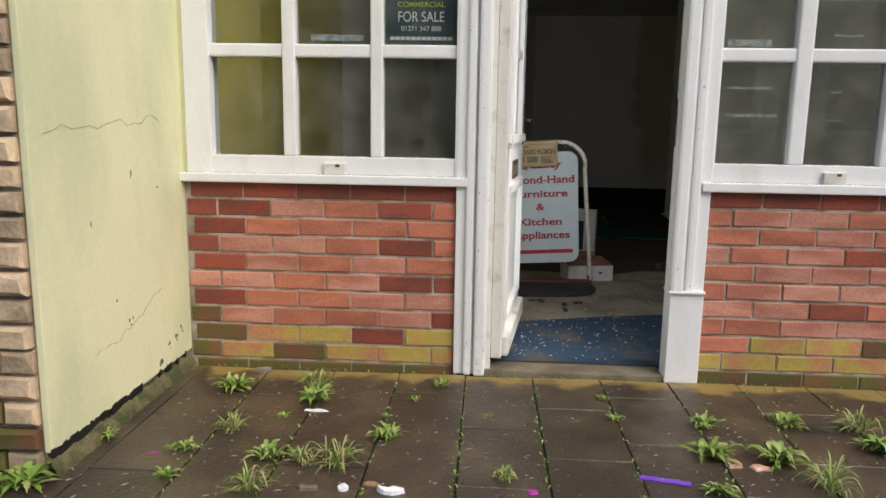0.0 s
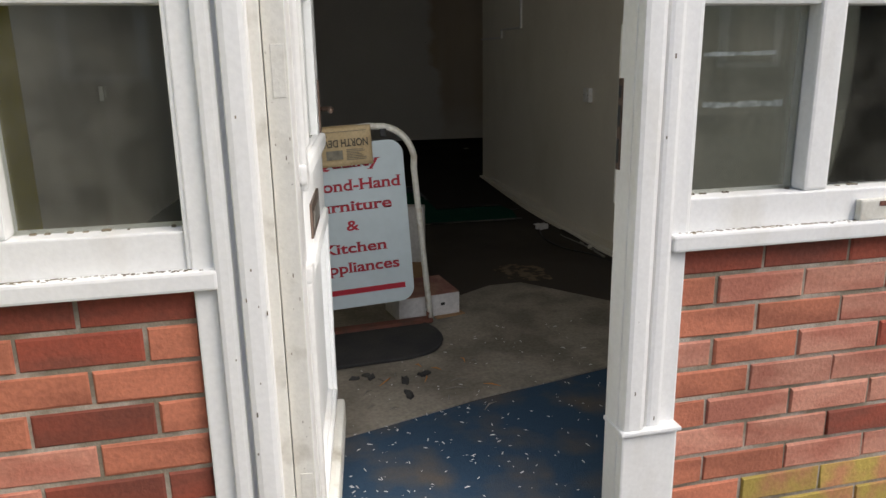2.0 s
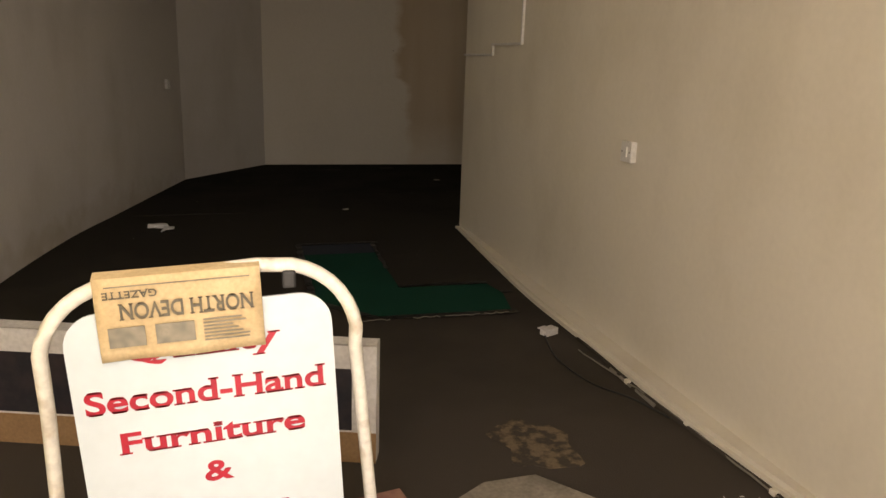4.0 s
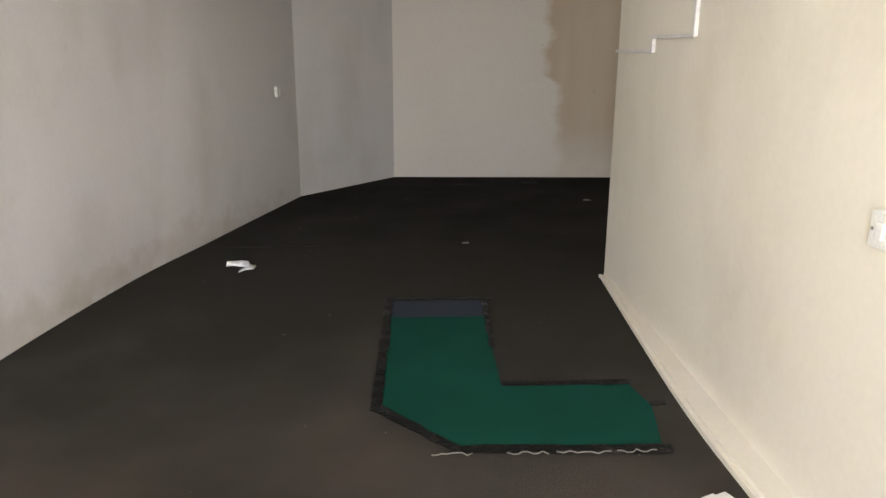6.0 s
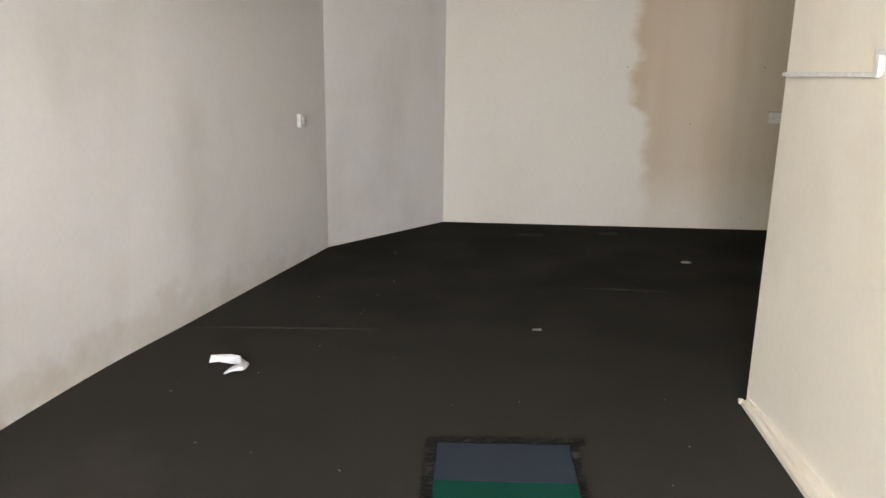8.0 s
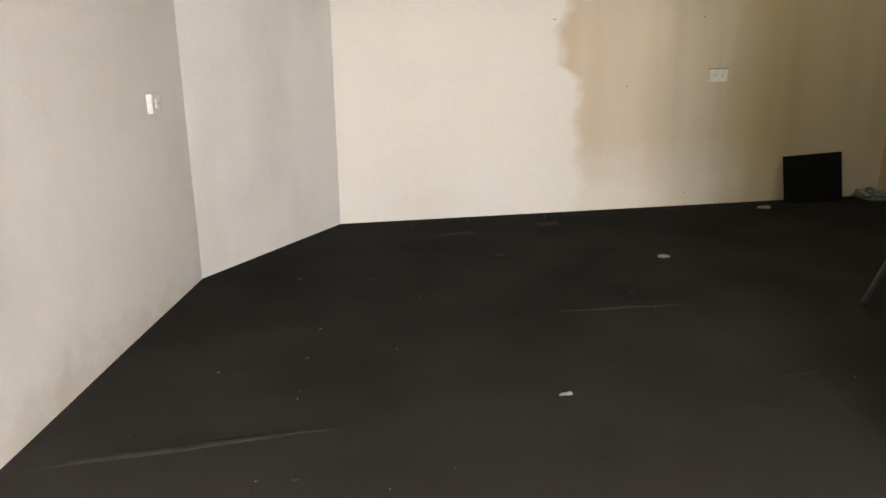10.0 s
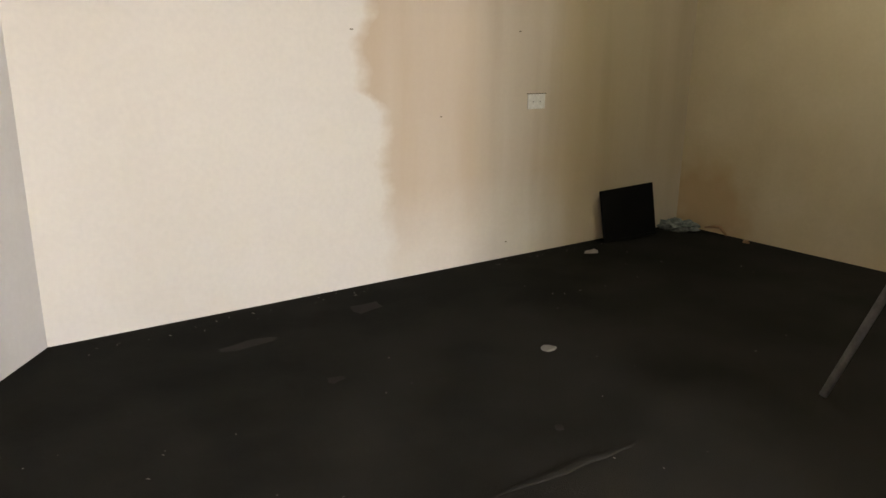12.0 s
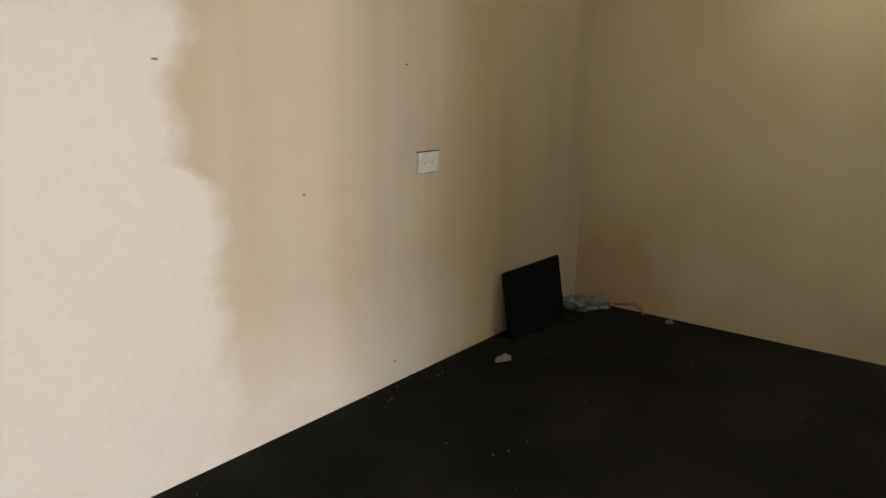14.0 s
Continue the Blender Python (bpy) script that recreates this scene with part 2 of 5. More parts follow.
BROWN_METAL = mat("tarnished_bronze", (0.16, 0.11, 0.085), (0.09, 0.065, 0.05), 0.45, 120, 20, 0.8, 0.2, metal=0.7)
STEEL = mat("dull_steel", (0.34, 0.32, 0.29), (0.2, 0.18, 0.15), 0.45, 120, 20, 0.8, 0.2, metal=0.8)
SWITCH = mat("white_switch_plastic", (0.72, 0.71, 0.68), None, 0.35, 60, 6, 0.3, 0)
PAPER = mat("white_scrap_paper", (0.78, 0.78, 0.8), (0.68, 0.68, 0.7), 0.8, 60, 12, 0.5, 0.1)
CHIP = mat("plaster_flake", (0.22, 0.205, 0.18), None, 0.9, 90, 12, 0.6, 0.3)
CHIP_DARK = mat("dusty_scuff", (0.031, 0.028, 0.025), None, 0.95, 90, 12, 0.6, 0.2, spec=0.08)
BLACK_PANEL = mat("matt_black_board", (0.006, 0.006, 0.006), (0.01, 0.009, 0.008), 0.8, 60, 5, 0.5, 0.1, spec=0.08)
BAG = mat("crumpled_grey_green_bag", (0.10, 0.12, 0.105), (0.25, 0.27, 0.25), 0.4, 60, 25, 0.8, 0.4)
ROD = mat("grey_metal_rod", (0.27, 0.25, 0.24), (0.18, 0.165, 0.155), 0.5, 90, 12, 0.7, 0.1, metal=0.3)
PURPLE = mat("purple_foil_wrapper", (0.17, 0.05, 0.52), (0.5, 0.45, 0.7), 0.3, 60, 40, 0.5, 0.2, lo=0.58, hi=0.66)
PETAL = mat("magenta_scrap", (0.4, 0.04, 0.3), None, 0.6)
SHELL = mat("salmon_shell", (0.55, 0.27, 0.17), (0.7, 0.5, 0.36), 0.5, 60, 20, 0.8, 0.2)
POSTER = mat("dark_teal_agency_card", (0.012, 0.042, 0.055), (0.02, 0.055, 0.07), 0.35, 60, 5, 0.5, 0)
POSTER_WHITE = mat("white_print", (0.72, 0.76, 0.76), None, 0.5, 60, 5, 0.2, 0)
POSTER_LIME = mat("lime_print", (0.55, 0.62, 0.06), None, 0.5, 60, 5, 0.2, 0)
BOARD_GREY = mat("grey_painted_backing_board", (0.30, 0.29, 0.25), (0.24, 0.23, 0.195), 0.8, 50, 2, 0.7, 0.1)
PANE_SILVER = mat("silvery_pane_strip", (0.55, 0.58, 0.62), (0.3, 0.32, 0.34), 0.4, 80, 50, 0.9, 0.3)
GLASS = glass("dusty_window_glass", (0.93, 0.95, 0.92), 0.07)
GLASS_DOOR = glass("door_glass", (0.9, 0.94, 0.9), 0.10)


def stained_plaster():
    """Magnolia plaster with a tan damp stain: a ragged upright left edge at 2.58 m, drip streaks, and a brown patch near the far corner."""
    m = mat("damp_stained_plaster", (0.715, 0.675, 0.615), (0.64, 0.595, 0.525), 0.72, 40, 1.6, 0.5, 0.05, stretch=(1, 1, 0.4), lo=0.48, hi=0.75, amp=0.03)
    N, L = m.node_tree.nodes, m.node_tree.links
    b = N["Principled BSDF"]
    src = b.inputs["Base Color"].links[0].from_socket
    geo = N.new("ShaderNodeNewGeometry")
    sep = N.new("ShaderNodeSeparateXYZ")
    L.new(geo.outputs["Position"], sep.inputs["Vector"])

    def math_node(op, a, b_):
        n = N.new("ShaderNodeMath")
        n.operation = op
        for i, v in enumerate((a, b_)):
            if isinstance(v, (int, float)):
                n.inputs[i].default_value = v
            else:
                L.new(v, n.inputs[i])
        return n.outputs["Value"]

    def ramp(v, a, c, lo=0.0, hi=1.0):
        r = N.new("ShaderNodeMapRange")
        r.inputs["From Min"].default_value, r.inputs["From Max"].default_value = a, c
        r.inputs["To Min"].default_value, r.inputs["To Max"].default_value = lo, hi
        L.new(v, r.inputs["Value"])
        return r.outputs["Result"]

    def noise_node(scale, stretch, detail=5):
        mp = N.new("ShaderNodeMapping")
        mp.inputs["Scale"].default_value = stretch
        L.new(geo.outputs["Position"], mp.inputs["Vector"])
        n = N.new("ShaderNodeTexNoise")
        n.inputs["Scale"].default_value, n.inputs["Detail"].default_value = scale, detail
        L.new(mp.outputs["Vector"], n.inputs["Vector"])
        return n.outputs["Fac"]

    x, z = sep.outputs["X"], sep.outputs["Z"]
    # the tide edge stands at 2.50 m above 1.05 m and steps back to 2.63 m below it
    step = ramp(math_node("ADD", z, math_node("MULTIPLY", noise_node(4.0, (1, 1, 1)), 0.2)), 1.12, 1.17, -0.13, 0.0)
    wob = math_node("MULTIPLY", math_node("SUBTRACT", noise_node(3.2, (0.3, 1, 1)), 0.5), 0.3)
    fine = math_node("MULTIPLY", math_node("SUBTRACT", noise_node(16, (1, 1, 1)), 0.5), 0.08)
    edge = math_node("ADD", math_node("ADD", x, step), math_node("ADD", wob, fine))
    upright = ramp(edge, 2.46, 2.56)
    low = ramp(math_node("ADD", z, math_node("MULTIPLY", math_node("SUBTRACT", noise_node(2.4, (1, 1, 0.6)), 0.5), 0.5)), 0.15, 0.55, 0.3, 1.0)
    streak = ramp(noise_node(1.8, (1, 1, 0.1), 6), 0.34, 0.66, 0.55, 1.0)
    fade = ramp(x, 3.2, 3.9, 1.0, 0.7)
    f = math_node("MULTIPLY", math_node("MULTIPLY", upright, low), math_node("MULTIPLY", streak, fade))
    mx = N.new("ShaderNodeMix")
    mx.data_type = "RGBA"
    mx.inputs["B"].default_value = (0.49, 0.37, 0.245, 1)
    L.new(src, mx.inputs["A"])
    L.new(math_node("MULTIPLY", f, 0.95), mx.inputs["Factor"])
    patch = math_node("MULTIPLY", ramp(math_node("ADD", x, math_node("MULTIPLY", noise_node(2.2, (1, 1, 0.3)), 0.5)), 4.0, 4.35), ramp(x, 4.6, 5.0, 1.0, 0.7))
    mx2 = N.new("ShaderNodeMix")
    mx2.data_type = "RGBA"
    mx2.inputs["B"].default_value = (0.40, 0.30, 0.15, 1)
    L.new(mx.outputs["Result"], mx2.inputs["A"])
    L.new(math_node("MULTIPLY", patch, 0.6), mx2.inputs["Factor"])
    run = math_node("MULTIPLY", ramp(noise_node(3.0, (1, 1, 0.07), 6), 0.5, 0.66), math_node("MULTIPLY", ramp(x, 3.25, 3.4), ramp(z, 0.2, 0.9, 0.2, 1.0)))
    mx3 = N.new("ShaderNodeMix")
    mx3.data_type = "RGBA"
    mx3.inputs["B"].default_value = (0.30, 0.22, 0.115, 1)
    L.new(mx2.outputs["Result"], mx3.inputs["A"])
    L.new(math_node("MULTIPLY", run, 0.3), mx3.inputs["Factor"])
    L.new(mx3.outputs["Result"], b.inputs["Base Color"])
    return m


PLASTER_STAIN = stained_plaster()
PLASTER_TAN = mat("tan_damp_plaster", (0.60, 0.50, 0.33), (0.50, 0.40, 0.24), 0.75, 40, 1.1, 0.8, 0.08, amp=0.025)


def round_stain(m, centre, radius, color, amount, ragged_by=0.35, squeeze=(1, 1, 1)):
    """A ragged roundish stain on a surface, at a place of its own."""
    N, L = m.node_tree.nodes, m.node_tree.links
    b = N["Principled BSDF"]
    src = b.inputs["Base Color"].links[0].from_socket
    geo = N.new("ShaderNodeNewGeometry")
    mp = N.new("ShaderNodeMapping")
    mp.vector_type = "TEXTURE"
    mp.inputs["Location"].default_value = centre
    mp.inputs["Scale"].default_value = tuple(radius * k for k in squeeze)
    L.new(geo.outputs["Position"], mp.inputs["Vector"])
    ln = N.new("ShaderNodeVectorMath")
    ln.operation = "LENGTH"
    L.new(mp.outputs["Vector"], ln.inputs[0])
    nz = N.new("ShaderNodeTexNoise")
    nz.inputs["Scale"].default_value, nz.inputs["Detail"].default_value = 1.6 / radius, 7
    L.new(geo.outputs["Position"], nz.inputs["Vector"])
    ma = N.new("ShaderNodeMath")
    ma.operation = "MULTIPLY_ADD"
    ma.inputs[1].default_value = ragged_by * 4
    L.new(nz.outputs["Fac"], ma.inputs[0])
    L.new(ln.outputs["Value"], ma.inputs[2])
    r = N.new("ShaderNodeMapRange")
    r.inputs["From Min"].default_value, r.inputs["From Max"].default_value = 0.5 + ragged_by * 2, 1.2 + ragged_by * 2
    r.inputs["To Min"].default_value, r.inputs["To Max"].default_value = amount, 0.0
    L.new(ma.outputs["Value"], r.inputs["Value"])
    mx = N.new("ShaderNodeMix")
    mx.data_type = "RGBA"
    mx.inputs["B"].default_value = (*color, 1)
    L.new(src, mx.inputs["A"])
    L.new(r.outputs["Result"], mx.inputs["Factor"])
    L.new(mx.outputs["Result"], b.inputs["Base Color"])


round_stain(PLASTER_TAN, (5.25, 8.86, 0.2), 0.36, (0.42, 0.27, 0.12), 0.6)
# grubby patches low on the west wall
for cy, cz, rad in ((4.4, 0.05, 0.3), (5.3, 0.1, 0.22), (6.2, 0.04, 0.3), (7.1, 0.02, 0.25), (3.3, 0.1, 0.35), (2.6, 0.3, 0.4)):
    round_stain(PLASTER_GREY, (-0.97 + 0.11 * max(0.0, cy - 2.0), cy, cz), rad, (0.46, 0.40, 0.32), 0.3, 0.8, (3, 2.6, 0.55))


# ---- builders ----
def bm_box(bm, x0, x1, y0, y1, z0, z1, bevel=0.0):
    """Adds a box, with bevelled edges if asked."""
    r = bmesh.ops.create_cube(bm, size=1.0)
    for v in r["verts"]:
        v.co = Vector(((x0 + x1) / 2 + v.co.x * (x1 - x0), (y0 + y1) / 2 + v.co.y * (y1 - y0), (z0 + z1) / 2 + v.co.z * (z1 - z0)))
    if bevel:
        es = list({e for v in r["verts"] for e in v.link_edges})
        bmesh.ops.bevel(bm, geom=es, offset=bevel, segments=2, affect="EDGES", profile=0.6)


def bm_prism(bm, pts, z0, z1):
    """Adds an upright prism over a plan outline."""
    lo = [bm.verts.new((x, y, z0)) for x, y in pts]
    hi = [bm.verts.new((x, y, z1)) for x, y in pts]
    n = len(pts)
    fs = [bm.faces.new(hi), bm.faces.new(lo[::-1])]
    for i in range(n):
        fs.append(bm.faces.new((lo[i], lo[(i + 1) % n], hi[(i + 1) % n], hi[i])))
    bmesh.ops.recalc_face_normals(bm, faces=fs)


def bm_tube(bm, pts, radius, sides=12):
    """Adds a round tube along a line of points; radius may be one number or one for each point."""
    pts = [Vector(p) for p in pts]
    rad = radius if isinstance(radius, (list, tuple)) else [radius] * len(pts)
    rings = []
    ref = Vector((0.123, 0.05, 0.99)).normalized()
    for i, p in enumerate(pts):
        d = (pts[min(i + 1, len(pts) - 1)] - pts[max(i - 1, 0)]).normalized()
        if abs(d.dot(ref)) > 0.95:
            a = d.cross(Vector((0, 1, 0))).normalized()
        else:
            a = d.cross(ref).normalized()
        b = d.cross(a)
        rings.append([bm.verts.new(p + (a * math.cos(k * math.tau / sides) + b * math.sin(k * math.tau / sides)) * rad[i]) for k in range(sides)])
    fs = []
    for r0, r1 in zip(rings, rings[1:]):
        for k in range(sides):
            fs.append(bm.faces.new((r0[k], r0[(k + 1) % sides], r1[(k + 1) % sides], r1[k])))
    fs.append(bm.faces.new(rings[0][::-1]))
    fs.append(bm.faces.new(rings[-1]))
    for f in fs:
        f.smooth = True
    bmesh.ops.recalc_face_normals(bm, faces=fs)


def mesh_of(name, bm, material):
    me = bpy.data.meshes.new(name)
    bm.to_mesh(me)
    bm.free()
    for m in (material if isinstance(material, (list, tuple)) else [material]):
        me.materials.append(m)
    return me


def part(name, bm, material, parent=None, label=""):
    ob = new(name, mesh_of(name, bm, material))
    if parent:
        ob.parent = parent
    return tagged(ob, label)


def box_part(name, dims, material, parent=None, label="", bevel=0.0):
    bm = bmesh.new()
    bm_box(bm, *dims, bevel)
    return part(name, bm, material, parent, label)


def thing(name, label, category, m=None, group="", kind=""):
    ob = new(name)
    if m is not None:
        ob.matrix_basis = m
    return tagged(ob, label, category, group, kind)


def structure(name, label, category, bm, material):
    return tagged(part(name, bm, material), label, category, kind="structure")


def with_serifs(name, me, co):
    """Adds a slab serif across every stem that ends flat on a letter's foot or head."""
    v, f = [tuple(c) for c in co], [tuple(p.vertices) for p in me.polygons]
    seen = set()
    top = co[:, 2].max()
    for e in me.edges:
        a, b = co[e.vertices[0]], co[e.vertices[1]]
        w = abs(a[0] - b[0])
        if abs(a[1] - b[1]) > 0.004 or a[2] < top - 1e-4 or b[2] < top - 1e-4 or not 0.06 < w < 0.24:
            continue
        x, y = (a[0] + b[0]) / 2, a[1]
        key = (round(x, 2), round(y, 2))
        if key in seen:
            continue
        seen.add(key)
        near = co[(np.abs(co[:, 0] - x) < w * 0.75)]
        if abs(y - near[:, 1].min()) > 0.02 and abs(y - near[:, 1].max()) > 0.02:
            continue
        up = -0.045 if abs(y - near[:, 1].max()) < 0.02 else 0.045
        k = len(v)
        hw = w * 0.5 + 0.055
        for z in (co[:, 2].min(), top):
            v += [(x - hw, y, z), (x + hw, y, z), (x + hw, y + up, z), (x - hw, y + up, z)]
        f += [(k + 4, k + 5, k + 6, k + 7), (k, k + 3, k + 2, k + 1)] + [(k + i, k + (i + 1) % 4, k + 4 + (i + 1) % 4, k + 4 + i) for i in range(4)]
    out = bpy.data.meshes.new(name)
    out.from_pydata(v, [], f)
    return out, np.array(v)


def lettering(name, text, width, height, material, parent, m, bold=0.0, serif=False):
    """Flat raised lettering scaled to a width and height, centred on m."""
    c = bpy.data.curves.new(name, "FONT")
    c.body, c.align_x, c.extrude, c.offset = text, "CENTER", 0.002, bold
    tmp = bpy.data.objects.new(name, c)
    me = bpy.data.meshes.new_from_object(tmp)
    bpy.data.objects.remove(tmp)
    co = np.empty(len(me.vertices) * 3)
    me.vertices.foreach_get("co", co)
    co = co.reshape(-1, 3)
    if serif:
        me, co = with_serifs(name, me, co)
    lo, hi = co.min(0), co.max(0)
    co[:, 0] = (co[:, 0] - (lo[0] + hi[0]) / 2) * width / (hi[0] - lo[0])
    co[:, 1] = (co[:, 1] - (lo[1] + hi[1]) / 2) * height / (hi[1] - lo[1])
    co[:, 2] = np.where(co[:, 2] > 0, 0.0008, -0.0008)
    me.vertices.foreach_set("co", co.reshape(-1))
    me.materials.clear()
    me.materials.append(material)
    ob = new(name, me)
    ob.parent = parent
    ob.matrix_basis = m
    return ob


def wall_run(name, label, a, b, z0, z1, thick, material):
    """Upright wall from a to b; the visible face lies on the line, the thickness to the left of it."""
    d = (Vector(b) - Vector(a)).normalized()
    n = Vector((-d.y, d.x)) * thick
    bm = bmesh.new()
    bm_prism(bm, [tuple(a), tuple(b), (b[0] + n.x, b[1] + n.y), (a[0] + n.x, a[1] + n.y)], z0, z1)
    return structure(name, label, "wall", bm, material)


FLOOR_Z = 0.01
GROUND_Z = -0.02
CEIL_Z = 2.75
FACE_Y = -0.085

# ---- ground, floor, ceiling, walls ----
bm = bmesh.new()
bm_box(bm, -60, 60, -60, 60, GROUND_Z - 0.3, GROUND_Z - 0.012)
ground = structure("ground", "dark soil and mossy bedding under the paving", "ground", bm, SOIL)

bm = bmesh.new()
bm_box(bm, -1.6, 5.6, 0.0, 9.6, -0.25, FLOOR_Z)
floor = structure("floor", "very dark brown-grey worn carpet over the shop floor", "floor", bm, CARPET)

bm = bmesh.new()
bm_box(bm, -1.6, 5.6, -0.02, 9.6, CEIL_Z, CEIL_Z + 0.2)
structure("ceiling", "plain off-white shop ceiling", "ceiling", bm, CEILING)

bm = bmesh.new()
for x0, x1, y0, y1 in ((4.17, 4.20, 7.32, 7.88), (4.70, 4.73, 7.32, 7.88), (4.20, 4.70, 7.32, 7.35), (4.20, 4.70, 7.85, 7.88)):
    bm_box(bm, x0, x1, y0, y1, CEIL_Z - 0.03, CEIL_Z + 0.004, 0.003)
structure("window_rooflight", "plain white frame of a small rooflight", "rooflight", bm, WHITE_WOOD)

# left wall bends a little, then a splayed piece meets the back wall
def spline(pts, n):
    """Smooth line through plan points."""
    out = []
    p = [pts[0]] + list(pts) + [pts[-1]]
    for i in range(1, len(p) - 2):
        for k in range(n):
            f = k / n
            out.append(tuple(0.5 * (2 * p[i][c] + (p[i + 1][c] - p[i - 1][c]) * f + (2 * p[i - 1][c] - 5 * p[i][c] + 4 * p[i + 1][c] - p[i + 2][c]) * f * f + (3 * p[i][c] - p[i - 1][c] - 3 * p[i + 1][c] + p[i + 2][c]) * f ** 3) for c in (0, 1)))
    return out + [tuple(pts[-1])]


bm = bmesh.new()
line = spline([(-1.12, 0.0), (-0.96, 2.0), (-0.86, 3.4), (-0.755, 4.6), (-0.595, 5.65), (-0.41, 6.4), (-0.205, 7.25), (0.02, 8.16)], 6)
lo = [bm.verts.new((x, y, -0.1)) for x, y in line]
hi = [bm.verts.new((x, y, CEIL_Z)) for x, y in line]
blo = [bm.verts.new((x - 0.15, y, -0.1)) for x, y in line]
bhi = [bm.verts.new((x - 0.15, y, CEIL_Z)) for x, y in line]
for i in range(len(line) - 1):
    bm.faces.new((lo[i], lo[i + 1], hi[i + 1], hi[i])).smooth = True
    bm.faces.new((blo[i + 1], blo[i], bhi[i], bhi[i + 1]))
    bm.faces.new((hi[i], hi[i + 1], bhi[i + 1], bhi[i]))
structure("wall_west", "cool off-white plastered wall bowing gently, faint grey scuffs", "wall", bm, PLASTER_GREY)
wall_run("wall_splay", "cool off-white splayed wall piece", (0.02, 8.16), (0.875, 9.228), -0.1, CEIL_Z, 0.15, PLASTER_GREY)
wall_run("wall_north", "cream plastered wall with a tall tan damp stain", (0.875, 9.228), (5.26, 9.10), -0.1, CEIL_Z, 0.15, PLASTER_STAIN)
wall_run("wall_east", "tan plastered wall with damp patches near the floor", (5.26, 9.10), (5.20, 5.45), -0.1, CEIL_Z, 0.15, PLASTER_TAN)
wall_run("wall_partition_return", "plastered return of the partition", (5.4, 5.50), (2.36, 5.50), -0.1, CEIL_Z, 0.15, PLASTER)
bm = bmesh.new()
bm_prism(bm, [(2.185, 0.0), (2.23, 5.56), (2.36, 5.56), (2.34, 0.0)], -0.1, CEIL_Z)
structure("wall_partition", "cream plastered partition with faint scuffs", "wall", bm, PLASTER)

# front wall above the openings and its plaster pier
bm = bmesh.new()
bm_box(bm, -1.3, 2.9, -0.08, 0.005, 2.6, 3.4)
structure("wall_south", "painted fascia over the shop front", "wall", bm, WHITE_WOOD)


def dwarf_wall(name, x0, x1):
    bm = bmesh.new()
    bm_box(bm, x0, x1, FACE_Y + 0.0015, 0.03, GROUND_Z - 0.1, 0.775)
    return structure(name, "low red brick wall under the shop window, mossy at the foot", "wall", bm, MORTAR)


wall_left = dwarf_wall("wall_south_west", -1.14, 0.04)
wall_right = dwarf_wall("wall_south_east", 1.03, 2.9)

# rendered return wall of the neighbouring pier
bm = bmesh.new()
bm_box(bm, -1.135, -1.112, -1.12, FACE_Y + 0.01, 0.045, 3.2, 0.004)
structure("wall_pier_render", "pale yellow-green painted render with hairline cracks", "wall", bm, CREAM_RENDER)
bm = bmesh.new()
bm_box(bm, -3.0, -1.132, -1.11, 0.1, GROUND_Z - 0.1, 3.2)
pier = structure("wall_pier", "old buff brick pier with worn mortar", "wall", bm, MORTAR)
bm = bmesh.new()
bm_box(bm, -1.14, -1.088, FACE_Y - 0.005, 0.0, 0.815, 2.2, 0.003)
structure("trim_yellow_strip", "narrow yellow painted render strip beside the window", "trim", bm, CREAM_RENDER)
# mossy mortar fillet and black strip along the render's foot
MOSS_MORTAR = mat("mossy_mortar_fillet", (0.13, 0.115, 0.055), (0.05, 0.06, 0.016), 0.95, 90, 14, 0.95, 0.8, lo=0.42, hi=0.58, amp=0.3)
bm = bmesh.new()
rows = []
for i in range(91):
    yy = -1.14 + i * 0.0115
    w, h = 0.028 + 0.014 * noise.noise((yy * 9, 1, 0)) + 0.01 * noise.noise((yy * 40, 2, 0)), 0.026 + 0.012 * noise.noise((yy * 11, 5, 0)) + 0.008 * noise.noise((yy * 45, 7, 0))
    rows.append([bm.verts.new(p) for p in ((-1.13, yy, h), (-1.108, yy, h), (-1.112 + w * 0.4, yy, h * 0.45), (-1.112 + w, yy, GROUND_Z + 0.004), (-1.112 + w, yy, GROUND_Z - 0.05))])
for r0, r1 in zip(rows, rows[1:]):
    for k in range(4):
        bm.faces.new((r0[k], r0[k + 1], r1[k + 1], r1[k])).smooth = True
structure("trim_plinth_fillet", "crumbling mossy mortar fillet at the foot of the render", "trim", bm, MOSS_MORTAR)
bm = bmesh.new()
g = random.Random(5)
yy = -1.12
while yy < -0.16:
    ln = g.uniform(0.006, 0.022)
    if g.random() < (0.97 if yy < -0.55 else 0.3):
        bm_box(bm, -1.118, -1.1105 + g.uniform(0, 0.001), yy, yy + ln, 0.015, 0.05 + g.uniform(0, 0.008), 0.001)
    yy += ln
structure("trim_black_strip", "broken black strip under the render's lower edge", "trim", bm, BLACK)

# cracks in the render: thin dark broken lines
def crack(name, pts, parent=None):
    bm = bmesh.new()
    bm_tube(bm, pts, 0.0006, 5)
    return tagged(part(name, bm, STONE), "hairline crack in the painted render", "crack", kind="structure")


rnd = random.Random(11)
for z0, ya, yb, dz in ((0.985, -1.05, -0.3, 0.05), (0.24, -0.85, -0.35, 0.13)):
    pts = []
    for i in range(16):
        f = i / 15
        pts.append((-1.111, ya + (yb - ya) * f, z0 + dz * f + rnd.uniform(-0.02, 0.02)))
    crack("trim_crack", pts)
